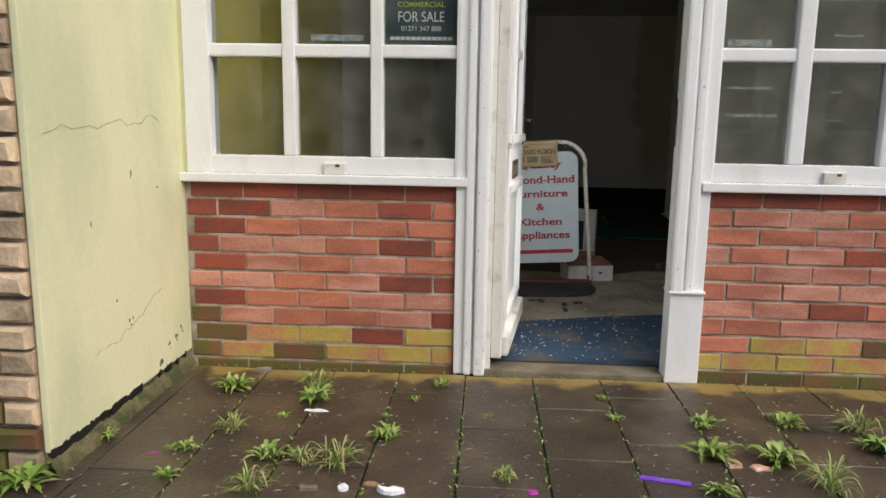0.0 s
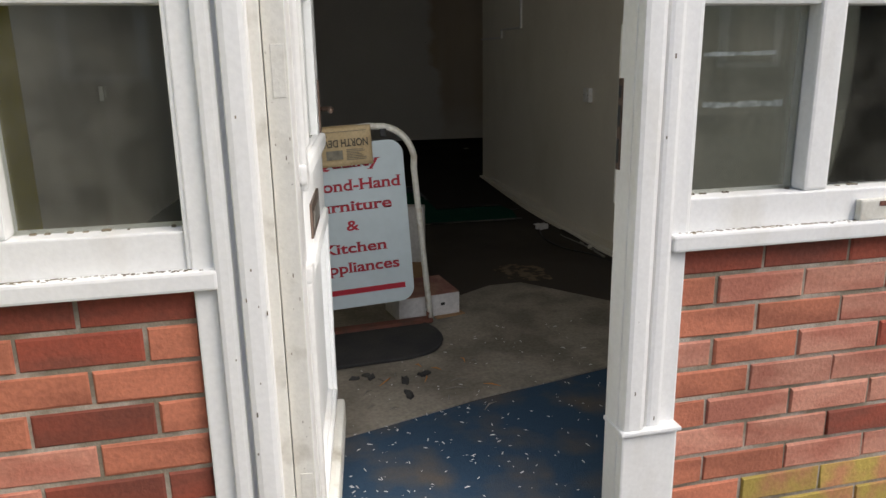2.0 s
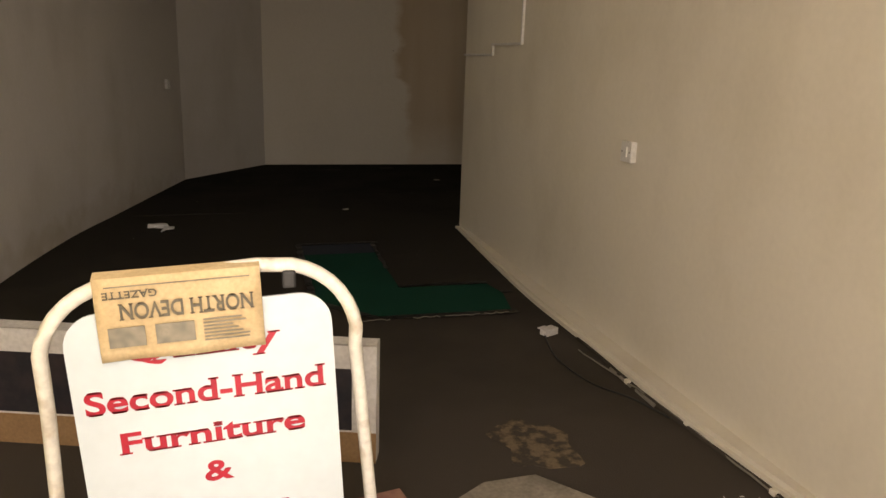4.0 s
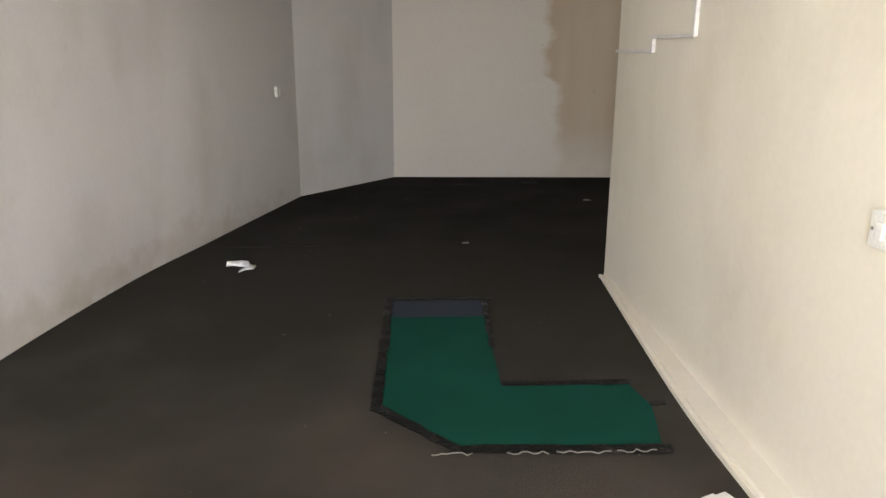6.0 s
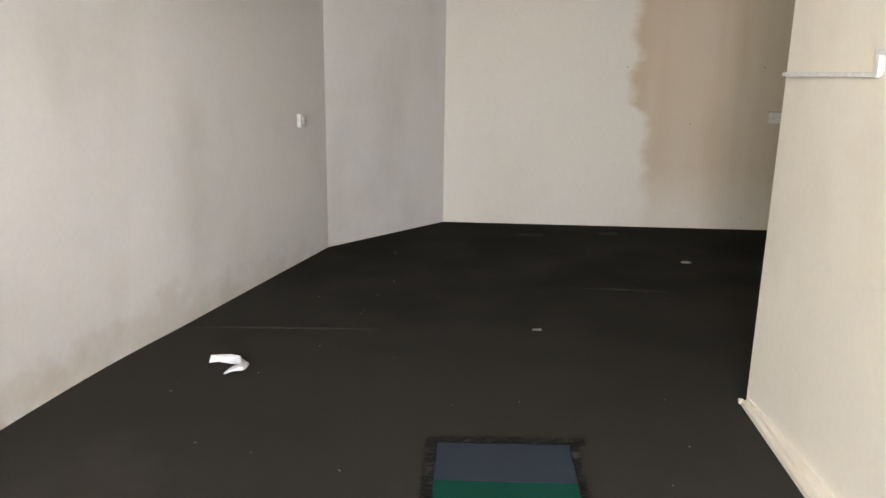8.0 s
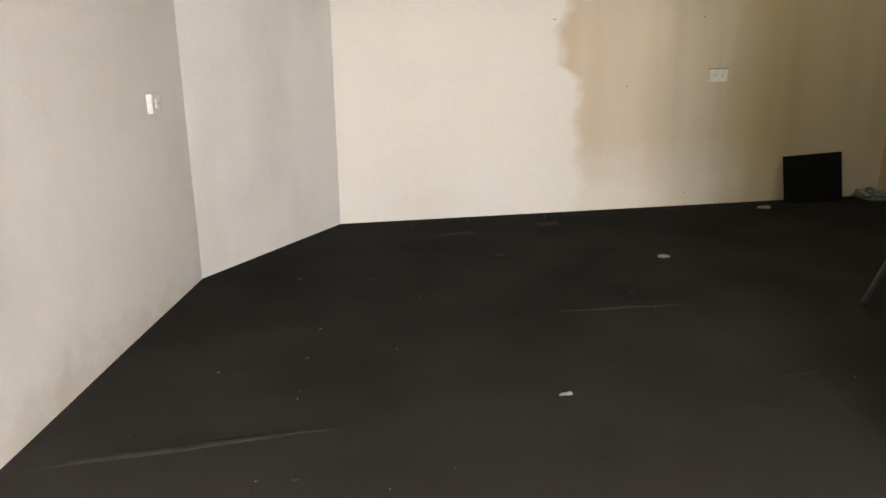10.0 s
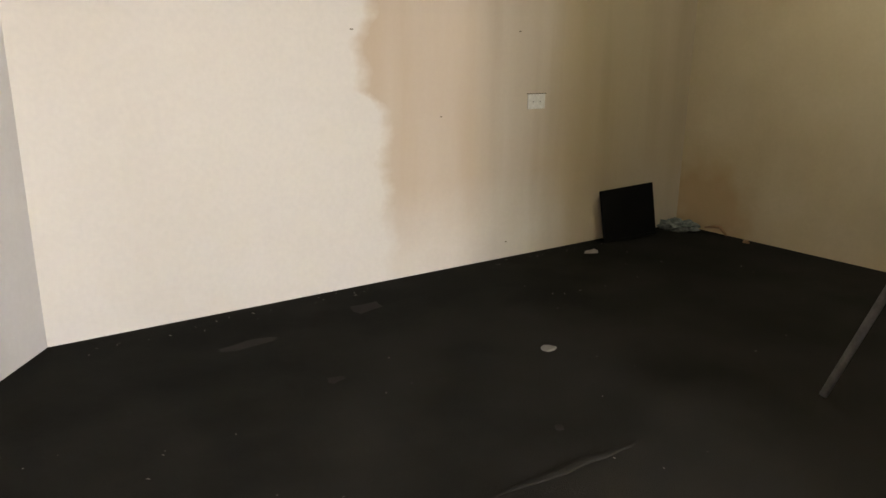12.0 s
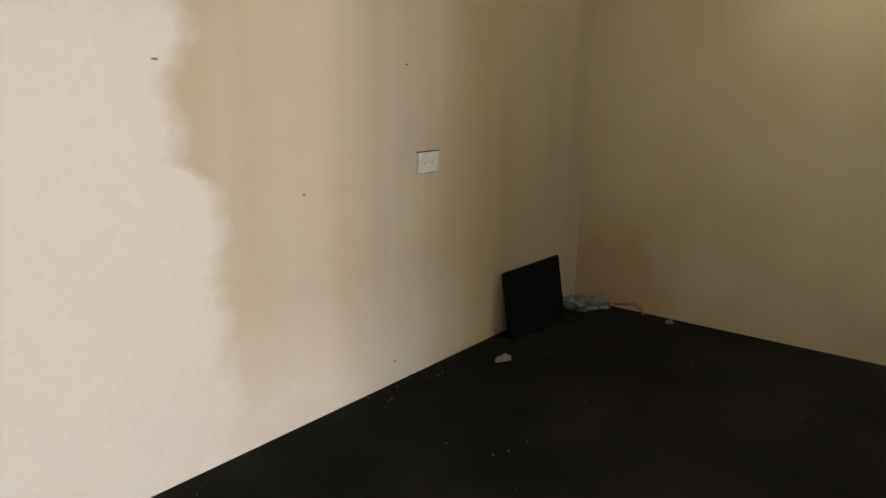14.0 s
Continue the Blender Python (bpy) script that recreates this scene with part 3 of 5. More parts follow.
# flaked marks on the render
rnd = random.Random(12)
bm = bmesh.new()
for yy, zz, w, h in ((-0.55, 0.8, 0.008, 0.05), (-0.62, 0.28, 0.03, 0.035), (-0.83, 0.68, 0.006, 0.03), (-0.35, 0.76, 0.012, 0.012), (-0.7, 0.4, 0.02, 0.012), (-0.32, 0.10, 0.03, 0.03), (-0.25, 0.12, 0.03, 0.03), (-0.2, 0.14, 0.025, 0.03), (-0.42, 0.06, 0.05, 0.03)):
    for q in range(4):
        dy, dz = rnd.uniform(0, w), rnd.uniform(0, h)
        bm_box(bm, -1.114, -1.111, yy + dy, yy + dy + w * rnd.uniform(0.15, 0.45), zz + dz, zz + dz + h * rnd.uniform(0.15, 0.5))
structure("trim_render_flakes", "dark flaked spots in the painted render", "trim", bm, STONE)

# ---- shop front joinery ----
def window(name, x0, x1, cols, rows, label):
    """Timber shop window: frame, glazing bars, panes; x0..x1 outer, cols and rows are pane spans."""
    w = thing(name, label, "window", kind="structure")
    zt = rows[-1][1] + 0.06
    bm = bmesh.new()
    bm_box(bm, x0, cols[0][0], -0.105, 0.0, 0.812, zt, 0.004)
    bm_box(bm, cols[-1][1], x1, -0.105, 0.0, 0.812, zt, 0.004)
    bm_box(bm, cols[0][0], cols[-1][1], -0.098, 0.0, 0.812, rows[0][0], 0.004)
    bm_box(bm, cols[0][0], cols[-1][1], -0.098, 0.0, rows[-1][1], zt, 0.004)
    part("window_frame", bm, WHITE_WOOD, w)
    for a, b in zip(cols, cols[1:]):
        box_part("mullion", (a[1], b[0], -0.094, -0.02, rows[0][0], rows[-1][1]), WHITE_WOOD, w, bevel=0.008)
    for a, b in zip(rows, rows[1:]):
        for c in cols:
            box_part("transom", (c[0] - 0.004, c[1] + 0.004, -0.088, -0.024, a[1], b[0]), WHITE_WOOD, w, bevel=0.008)
    for c in cols:
        for r in rows:
            p = box_part("pane", (c[0] - 0.006, c[1] + 0.006, -0.052, -0.048, r[0] - 0.006, r[1] + 0.006), GLASS, w)
            p.visible_shadow = False
            # grime along the foot of the glass
            bm = bmesh.new()
            g = random.Random(int(c[0] * 100) + int(r[0] * 50))
            for i in range(9):
                xx = g.uniform(c[0] + 0.01, c[1] - 0.01)
                bm_box(bm, xx, xx + g.uniform(0.003, 0.012), -0.06, -0.053, r[0] - 0.002, r[0] + g.uniform(0.001, 0.004))
            part("grime", bm, STONE, w, "dirt gathered along the glazing")
    return w


# the two upper rows are unseen, added to let more light in
ROWS = [(0.886, 1.283), (1.335, 1.70), (1.75, 2.11), (2.16, 2.54)]
window("window_1", -1.09, 0.05, [(-0.984, -0.685), (-0.631, -0.325), (-0.274, 0.022)], ROWS, "white painted timber shop window, small dusty panes, paint flaking")
window("window_2", 1.0, 2.9, [(1.054, 1.338), (1.400, 1.69), (1.752, 2.04), (2.10, 2.40), (2.46, 2.80)], ROWS, "white painted timber shop window, small dusty panes, silvery strips")


def sill(name, x0, x1):
    w = thing(name, "white painted timber sill, dirty and chipped", "window sill", kind="structure")
    bm = bmesh.new()
    bm_box(bm, x0, x1, -0.125, -0.02, 0.775, 0.813, 0.006)
    part("sill_board", bm, WHITE_WOOD, w)
    bm = bmesh.new()
    g = random.Random(int(x0 * 10) + 40)
    for i in range(int((x1 - x0) * 300)):
        xx, yy = g.uniform(x0 + 0.01, x1 - 0.03), -0.1 - abs(g.gauss(0, 0.006))
        bm_box(bm, xx, xx + g.uniform(0.002, 0.008), yy - g.uniform(0.001, 0.003), yy, 0.812, 0.8135 + g.uniform(0, 0.0012))
    part("dirt", bm, STONE, w, "dirt and flakes along the sill")
    return w


sill("window_sill_1", -1.125, 0.075)
sill("window_sill_2", 1.008, 2.9)


def catch(x):
    c = thing("drain_block", "small chipped white block on the window bottom rail", "window fitting")
    box_part("block", (x - 0.045, x + 0.045, -0.116, -0.098, 0.813, 0.862), WHITE_DIRTY, c, bevel=0.005)
    box_part("rust_patch", (x + 0.004, x + 0.022, -0.1175, -0.115, 0.846, 0.857), RUST, c, bevel=0.003)
    return c


catch(-0.47)
catch(1.52)


def door_post(name, x0, x1, mirror, base_to):
    """Moulded door post: board, two raised beads, plinth block."""
    p = thing(name, "white painted moulded timber door post, chipped paint", "door frame", kind="structure")
    w = x1 - x0
    def bx(nm, a, b, y0, z0, z1, bev=0.006):
        if mirror:
            a, b = 1 - b, 1 - a
        box_part(nm, (x0 + a * w, x0 + b * w, y0, -0.045, z0, z1), WHITE_WOOD, p, bevel=bev)
    bx("board", 0.0, 1.0, -0.108, GROUND_Z, 2.6, 0.004)
    bx("bead", 0.30, 0.56, -0.124, base_to, 2.6, 0.01)
    bx("bead", 0.62, 0.98, -0.136, base_to, 2.6, 0.012)
    if base_to > 0.1:
        bx("plinth_block", 0.02, 0.98, -0.130, GROUND_Z, base_to, 0.006)
        bx("ledge", 0.0, 1.03, -0.142, base_to - 0.004, base_to + 0.006, 0.003)
    return p


door_post("trim_door_post_west", 0.03, 0.165, False, GROUND_Z)
door_post("trim_door_post_east", 0.905, 1.048, True, 0.365)
# specks of missing paint on the posts
rnd = random.Random(21)
bm = bmesh.new()
for i in range(90):
    x = rnd.choice((rnd.uniform(0.035, 0.16), rnd.uniform(0.91, 1.04)))
    z = rnd.uniform(0.0, 1.7) if rnd.random() < 0.6 else rnd.uniform(0.0, 0.15)
    s = rnd.uniform(0.001, 0.0032)
    yy = -0.1365 if (0.115 < x < 0.16 or 0.91 < x < 0.955) else -0.1245 if (0.072 < x < 0.105 or 0.97 < x < 1.0) else None
    if yy is None or (x > 0.9 and z < 0.37):
        continue
    bm_box(bm, x, x + s, yy, yy + 0.003, z, z + s * rnd.uniform(1, 4))
structure("trim_paint_chips", "dark chips where paint has flaked off the posts", "trim", bm, STONE)

# inner jambs and head of the door opening
for name, x0, x1 in (("door_frame_west", 0.13, 0.1862), ("door_frame_east", 0.942, 0.975)):
    bm = bmesh.new()
    bm_box(bm, x0, x1, -0.1, 0.035 if x0 < 0.5 else 0.008, GROUND_Z, 2.6, 0.003)
    structure(name, "white painted door jamb", "door frame", bm, WHITE_DIRTY)
bm = bmesh.new()
bm_box(bm, 0.168, 0.942, -0.1, 0.005, 2.06, 2.12, 0.003)
structure("door_frame_head", "white painted door head", "door frame", bm, WHITE_DIRTY)

# unseen fanlight, added as an opening for more light
fan = box_part("window_added_fanlight", (0.168, 0.942, -0.052, -0.048, 2.12, 2.6), GLASS)
fan.visible_shadow = False
tagged(fan, "clear unseen fanlight pane added over the shop door", "window", kind="structure")

# splintered raw timber and lock keep on the inner east jamb
keep = thing("splintered_jamb_strip", "raw orange timber strip, broken open around the lock", "door frame")
bm = bmesh.new()
rnd = random.Random(3)
z = 0.76
for z0, z1, d in ((0.76, 0.93, 0.03), (0.93, 1.12, 0.016), (1.12, 1.45, 0.014), (0.20, 0.76, 0.010)):
    bm_box(bm, 0.936, 0.9435, 0.002 - d, 0.012, z0, z1, 0.002)
part("timber", bm, RAW_WOOD, keep)
bm = bmesh.new()
for i in range(14):
    z = rnd.uniform(0.86, 1.25)
    bm_prism(bm, [(0.930, 0.010), (0.936, 0.0 + rnd.uniform(-0.006, 0.006)), (0.939, 0.015)], z, z + rnd.uniform(0.02, 0.08))
part("splinter", bm, WHITE_DIRTY, keep, "white painted splinters")
box_part("lock_plate", (0.9015, 0.9065, -0.064, -0.047, 0.95, 1.14), BROWN_METAL, keep, "dull steel lock keep", 0.002)
for zz, zh in ((0.965, 0.05), (1.04, 0.045), (1.1, 0.025)):
    box_part("lock_slot", (0.9005, 0.903, -0.061, -0.050, zz, zz + zh), BLACK, keep, "dark bolt hole", 0.001)

# threshold
bm = bmesh.new()
bm_box(bm, 0.16, 0.91, -0.115, 0.012, GROUND_Z - 0.1, 0.004, 0.006)
structure("trim_threshold", "worn stone threshold with moss along its edge", "threshold", bm, STONE)

# ---- the open door leaf ----
HINGE = (0.187, -0.072)
DOOR_YAW = math.degrees(math.atan2(0.775, 0.1))
door = thing("door_1", "white half-glazed timber door standing open, letter plate in the middle rail", "door", pose(HINGE[0], HINGE[1], 0, 0, 0, DOOR_YAW), kind="structure")
DW = 0.775
T0, T1 = -0.045, 0.0     # outer face at T0 once open
def dpart(name, u0, u1, z0, z1, y0, y1, material, label="", bevel=0.004):
    return box_part(name, (u0, u1, y0, y1, z0, z1), material, door, label, bevel)
dpart("stile", 0.0, 0.105, 0.045, 2.04, T0, T1, WHITE_WOOD)
dpart("stile", DW - 0.105, DW, 0.045, 2.04, T0, T1, WHITE_WOOD)
dpart("middle_rail", 0.105, DW - 0.105, 0.73, 0.985, T0, T1, WHITE_WOOD)
dpart("bottom_rail", 0.105, DW - 0.105, 0.045, 0.22, T0, T1, WHITE_WOOD)
dpart("top_rail", 0.105, DW - 0.105, 1.94, 2.04, T0, T1, WHITE_WOOD)
dpart("panel", 0.09, DW - 0.09, 0.2, 0.75, T0 + 0.014, T1 - 0.01, WHITE_WOOD)
dpart("glazing_bar", 0.355, 0.425, 0.985, 1.94, T0 + 0.004, T1 - 0.004, WHITE_WOOD, bevel=0.01)
for z in (1.335, 1.66):
    dpart("glazing_bar", 0.105, DW - 0.105, z, z + 0.045, T0 + 0.006, T1 - 0.006, WHITE_WOOD, bevel=0.01)
for u0, u1 in ((0.1, 0.36), (0.42, DW - 0.1)):
    for z0, z1 in ((0.98, 1.34), (1.375, 1.665), (1.7, 1.945)):
        p = dpart("pane", u0, u1, z0, z1, -0.025, -0.021, GLASS_DOOR, "door glass, green with algae at the edges", 0)
        p.visible_shadow = False
dpart("moulding", 0.07, DW - 0.07, 0.735, 0.775, T0 - 0.014, T0 + 0.004, WHITE_WOOD, bevel=0.008)
dpart("moulding", 0.07, 0.1, 0.2, 0.74, T0 - 0.012, T0 + 0.004, WHITE_WOOD, bevel=0.008)
dpart("moulding", DW - 0.1, DW - 0.07, 0.2, 0.74, T0 - 0.012, T0 + 0.004, WHITE_WOOD, bevel=0.008)
dpart("moulding", 0.07, DW - 0.07, 0.19, 0.215, T0 - 0.012, T0 + 0.004, WHITE_WOOD, bevel=0.008)
dpart("glazing_ledge", 0.06, DW - 0.04, 0.945, 0.985, T0 - 0.016, T0 + 0.004, WHITE_WOOD, bevel=0.008)
dpart("glazing_bead", 0.07, 0.1, 0.93, 1.94, T0 - 0.016, T0 + 0.002, WHITE_WOOD, bevel=0.008)
dpart("weather_board", 0.01, DW - 0.01, 0.05, 0.14, T0 - 0.03, T0 + 0.004, WHITE_DIRTY, bevel=0.012)
lp = dpart("letter_plate", 0.245, 0.47, 0.79, 0.87, T0 - 0.006, T0 + 0.002, BROWN_METAL, "tarnished bronze letter plate", 0.003)
bm = bmesh.new()
bm_box(bm, 0.275, 0.44, T0 - 0.0085, T0 - 0.005, 0.81, 0.85, 0.003)
part("flap", bm, STEEL, lp, "worn metal flap")
hd = dpart("handle_plate", DW - 0.05, DW - 0.012, 0.93, 1.13, T0 - 0.005, T0 + 0.002, BROWN_METAL, "tarnished handle plate", 0.003)
bm = bmesh.new()
bm_tube(bm, [(DW - 0.03, T0 - 0.004, 1.05), (DW - 0.03, T0 - 0.03, 1.05), (DW - 0.036, T0 - 0.036, 1.05), (DW - 0.09, T0 - 0.036, 1.047)], 0.007, 10)
part("lever", bm, BROWN_METAL, hd)
bm = bmesh.new()
g = random.Random(9)
for i in range(22):
    u = g.choice((g.uniform(0.11, 0.35), g.uniform(0.43, DW - 0.11)))
    bm_box(bm, u, u + g.uniform(0.002, 0.007), T0 + 0.015, T0 + 0.019, 0.984, 0.9855 + g.uniform(0, 0.001))
part("grime", bm, SOIL, door, "moss gathered along the glazing")
# grimy hinge edge of the leaf with its two hinges
he = dpart("hinge_edge", -0.004, 0.0, 0.045, 2.04, T0 + 0.002, T1 - 0.002, WHITE_DIRTY, "grimy cream hinge edge of the leaf", 0.001)
for z in (0.25, 1.12, 1.8):
    bm = bmesh.new()
    bm_box(bm, -0.0055, -0.0035, T0 + 0.006, T1 - 0.014, z, z + 0.095, 0.0008)
    part("hinge_leaf", bm, WHITE_DIRTY, he, "painted-over hinge leaf")
bm = bmesh.new()
g = random.Random(19)
for i in range(26):
    z, y = g.uniform(0.05, 1.5), g.uniform(T0 + 0.003, T1 - 0.004)
    k = g.uniform(0.0006, 0.002)
    bm_box(bm, -0.0048, -0.0038, y, y + k, z, z + k * g.uniform(1, 5))
part("paint_chips", bm, STONE, he, "dark flaked spots")

# ---- agency card and silvery strips on the glass ----
card = thing("for_sale_card", "dark teal agency card with white and lime print in the window", "sign", pose(-0.126, -0.046, 1.50, 90, 0, 0))
box_part("sheet", (-0.143, 0.143, -0.165, 0.165, -0.002, 0.0), POSTER, card)
lettering("heading_text", "COMMERCIAL", 0.19, 0.020, POSTER_LIME, card, pose(0, -0.005, 0.0018), 0.006)
lettering("for_sale_text", "FOR SALE", 0.185, 0.040, POSTER_WHITE, card, pose(0, -0.052, 0.0018), 0.004)
lettering("phone_text", "01271 347 888", 0.16, 0.019, POSTER_WHITE, card, pose(0, -0.098, 0.0018))
bm = bmesh.new()
for i in range(12):
    bm_box(bm, -0.125 + i * 0.0212, -0.125 + i * 0.0212 + 0.018, -0.143, -0.13, 0.001, 0.0022)
part("small_print", bm, POSTER_WHITE, card, "small unreadable white print")
for (x0, x1, z0, z1) in ((1.087, 1.254, 1.345, 1.372), (1.095, 1.27, 1.181, 1.189), (1.10, 1.298, 1.072, 1.084), (1.49, 1.60, 1.385, 1.391), (1.50, 1.54, 1.17, 1.175), (1.49, 1.55, 1.06, 1.065), (1.46, 1.60, 1.52, 1.528), (-0.575, -0.36, 1.352, 1.376)):
    bm = bmesh.new()
    n = 9
    g = random.Random(int(x0 * 1000))
    for i in range(n):
        a = x0 + (x1 - x0) * i / n
        bm_box(bm, a, a + (x1 - x0) / n, -0.0465, -0.0455, z0 + g.uniform(-0.0015, 0.0015), z1 + g.uniform(-0.002, 0.002))
    tagged(part("pane_strip", bm, PANE_SILVER), "thin silvery strip on the glass", "tape", "tape strips")

# grey backing board behind the east window, yellow reveal behind the west one
bm = bmesh.new()
bm_box(bm, 1.062, 2.18, 0.16, 0.18, FLOOR_Z, 2.1, 0.002)
bm_box(bm, 1.062, 1.078, 0.035, 0.16, FLOOR_Z, 2.1, 0.002)
structure("window_backing_board", "grey painted board closing the back of the window bay", "partition", bm, BOARD_GREY)
bm = bmesh.new()
bm_prism(bm, [(-1.14, 0.0), (-1.085, 0.0), (-0.915, 2.3), (-0.97, 2.3)], FLOOR_Z, 2.55)
structure("trim_yellow_reveal", "yellow painted reveal inside the window bay", "trim", bm, YELLOW_PAINT)

# ---- floor coverings ----
def sheet(name, label, pts, z0, z1, material, category="floor covering"):
    bm = bmesh.new()
    bm_prism(bm, pts, z0, z1)
    return tagged(part(name, bm, material), label, category)


def ragged(pts, step, amp, seed, closed=True):
    """Outline with small irregular wobbles along its sides."""
    g = random.Random(seed)
    out = []
    for a, b in zip(pts, pts[1:] + pts[:1]):
        n = max(1, int(math.dist(a, b) / step))
        for i in range(n):
            f = i / n
            w = amp if i else amp * 0.3
            out.append((a[0] + (b[0] - a[0]) * f + g.uniform(-w, w), a[1] + (b[1] - a[1]) * f + g.uniform(-w, w)))
    return out


sheet("blue_doormat_carpet", "faded blue carpet with pale wear and debris inside the door", [(0.165, 0.0), (0.905, 0.0), (2.18, 0.02), (2.18, 1.18), (1.75, 1.04), (1.41, 0.93), (0.82, 0.79), (0.34, 0.64), (-0.2, 0.46), (-0.2, 0.05)], FLOOR_Z, FLOOR_Z + 0.005, BLUE)
sheet("vinyl_sheet", "dusty grey-brown vinyl sheet with a wavy torn edge", ragged([(-0.2, 0.47), (0.34, 0.65), (0.82, 0.80), (1.41, 0.94), (1.75, 1.05), (2.18, 1.19), (2.18, 1.46), (1.9, 1.47), (1.73, 1.68), (1.56, 1.90), (1.43, 2.065), (1.25, 2.06), (1.02, 1.91), (0.7, 1.95), (0.2, 2.0), (-0.3, 1.9)], 0.14, 0.008, 4), FLOOR_Z, FLOOR_Z + 0.008, UNDERLAY)
pts = [(-0.05, 1.60), (0.70, 1.62)] + [(0.70 + 0.14 * math.sin(a), 1.42 + 0.2 * math.cos(a)) for a in [i * math.pi / 10 for i in range(1, 10)]] + [(0.66, 1.20), (0.3, 1.17), (-0.05, 1.2)]
pts_mat = list(pts)
sheet("rubber_mat", "dark grey rubber mat with a rounded end under the sign", pts, FLOOR_Z + 0.008, FLOOR_Z + 0.02, RUBBER, "mat")
# curled edge of the vinyl by the partition
bm = bmesh.new()
rows = []
for i in range(13):
    f = i / 12
    ring = []
    for k in range(11):
        a = -0.25 + k * 0.36
        r = 0.012 + 0.045 * f ** 0.7
        ring.append(bm.verts.new((1.72 + f * 0.40 - r * math.cos(a) * 0.6, 1.08 + f * 0.27 + r * math.cos(a), FLOOR_Z + 0.009 + r * 0.25 + r * math.sin(a))))
    rows.append(ring)
for r0, r1 in zip(rows, rows[1:]):
    for k in range(10):
        bm.faces.new((r0[k], r0[k + 1], r1[k + 1], r1[k])).smooth = True
curl = tagged(part("curled_vinyl_edge", bm, UNDERLAY), "rolled-up grey vinyl edge against the partition", "floor covering")
curl.modifiers.new("thickness", "SOLIDIFY").thickness = 0.004
# dust drift
sheet("dust_patch", "pale sandy dust spilled on the carpet", ragged([(1.42, 2.12), (1.62, 2.10), (1.66, 2.3), (1.52, 2.44), (1.36, 2.36)], 0.05, 0.03, 8), FLOOR_Z, FLOOR_Z + 0.003, DUST, "dust")

# green carpet inset with taped edges
inset = thing("green_carpet_inset", "L-shaped green carpet patch with a slate blue strip, edges taped black", "floor covering")
bm = bmesh.new()
bm_prism(bm, [(0.95, 4.905), (1.43, 4.905), (1.425, 4.09), (1.955, 4.09), (1.99, 3.9), (1.93, 3.58), (1.21, 3.60), (0.93, 3.91)], FLOOR_Z, FLOOR_Z + 0.004)
part("green_field", bm, GREEN, inset)
bm = bmesh.new()
bm_prism(bm, [(0.95, 4.907), (1.43, 4.907), (1.445, 5.165), (0.955, 5.155)], FLOOR_Z, FLOOR_Z + 0.004)
part("blue_strip", bm, SLATE_BLUE, inset, "slate blue carpet strip")
def tape(a, b, w, seed):
    g = random.Random(seed)
    d = (Vector(b) - Vector(a))
    ln = d.length
    d.normalize()
    n = Vector((-d.y, d.x))
    k = max(4, int(ln / 0.05))
    bm = bmesh.new()
    up, dn = [], []
    for i in range(k + 1):
        p = Vector(a) + d * ln * i / k
        q0 = p + n * (w / 2 + g.uniform(-0.006, 0.006))
        q1 = p - n * (w / 2 + g.uniform(-0.006, 0.006))
        z = FLOOR_Z + 0.006 + g.uniform(0, 0.005)
        up.append(bm.verts.new((q0.x, q0.y, z)))
        dn.append(bm.verts.new((q1.x, q1.y, z - g.uniform(0, 0.003))))
    for i in range(k):
        bm.faces.new((dn[i], dn[i + 1], up[i + 1], up[i]))
    ob = part("tape", bm, TAPE, inset, "wrinkled black tape")
    ob.modifiers.new("thickness", "SOLIDIFY").thickness = 0.002
for i, (a, b, w) in enumerate((((0.925, 5.18), (1.50, 5.185), 0.035), ((0.935, 5.17), (0.915, 3.89), 0.042), ((0.912, 3.92), (1.21, 3.60), 0.045), ((1.19, 3.60), (1.96, 3.575), 0.05), ((1.425, 4.11), (1.96, 4.105), 0.04), ((1.455, 5.17), (1.43, 4.5), 0.025), ((1.985, 3.92), (2.05, 3.915), 0.03))):
    tape(a, b, w, i)

# carpet seams: low ridges
def seam(a, b, label, material=CHIP_DARK, w=0.012):
    g = random.Random(int(a[0] * 97 + b[1] * 13))
    bm = bmesh.new()
    pts = [(a[0] + (b[0] - a[0]) * i / 14, a[1] + (b[1] - a[1]) * i / 14 + g.uniform(-0.006, 0.006), FLOOR_Z) for i in range(15)]
    bm_tube(bm, pts, [w * (0.25 + 0.75 * math.sin(math.pi * (i + 0.5) / 15)) for i in range(15)], 8)
    for v in bm.verts:
        v.co.z = FLOOR_Z - 0.002 + max(0.0, (v.co.z - FLOOR_Z)) * 0.5
    return tagged(part("carpet_seam", bm, material), label, "carpet seam", "carpet seams")
seam((-0.42, 6.33), (0.62, 6.36), "pale dusty seam ridge in the dark carpet", CHIP_DARK, 0.02)
seam((2.2, 6.35), (3.2, 6.35), "pale dusty seam ridge in the dark carpet", CHIP_DARK, 0.012)
seam((1.75, 7.215), (2.35, 7.16), "raised seam in the dark carpet", CARPET, 0.022)
seam((1.3, 7.22), (1.7, 7.21), "raised seam in the dark carpet", CARPET, 0.012)

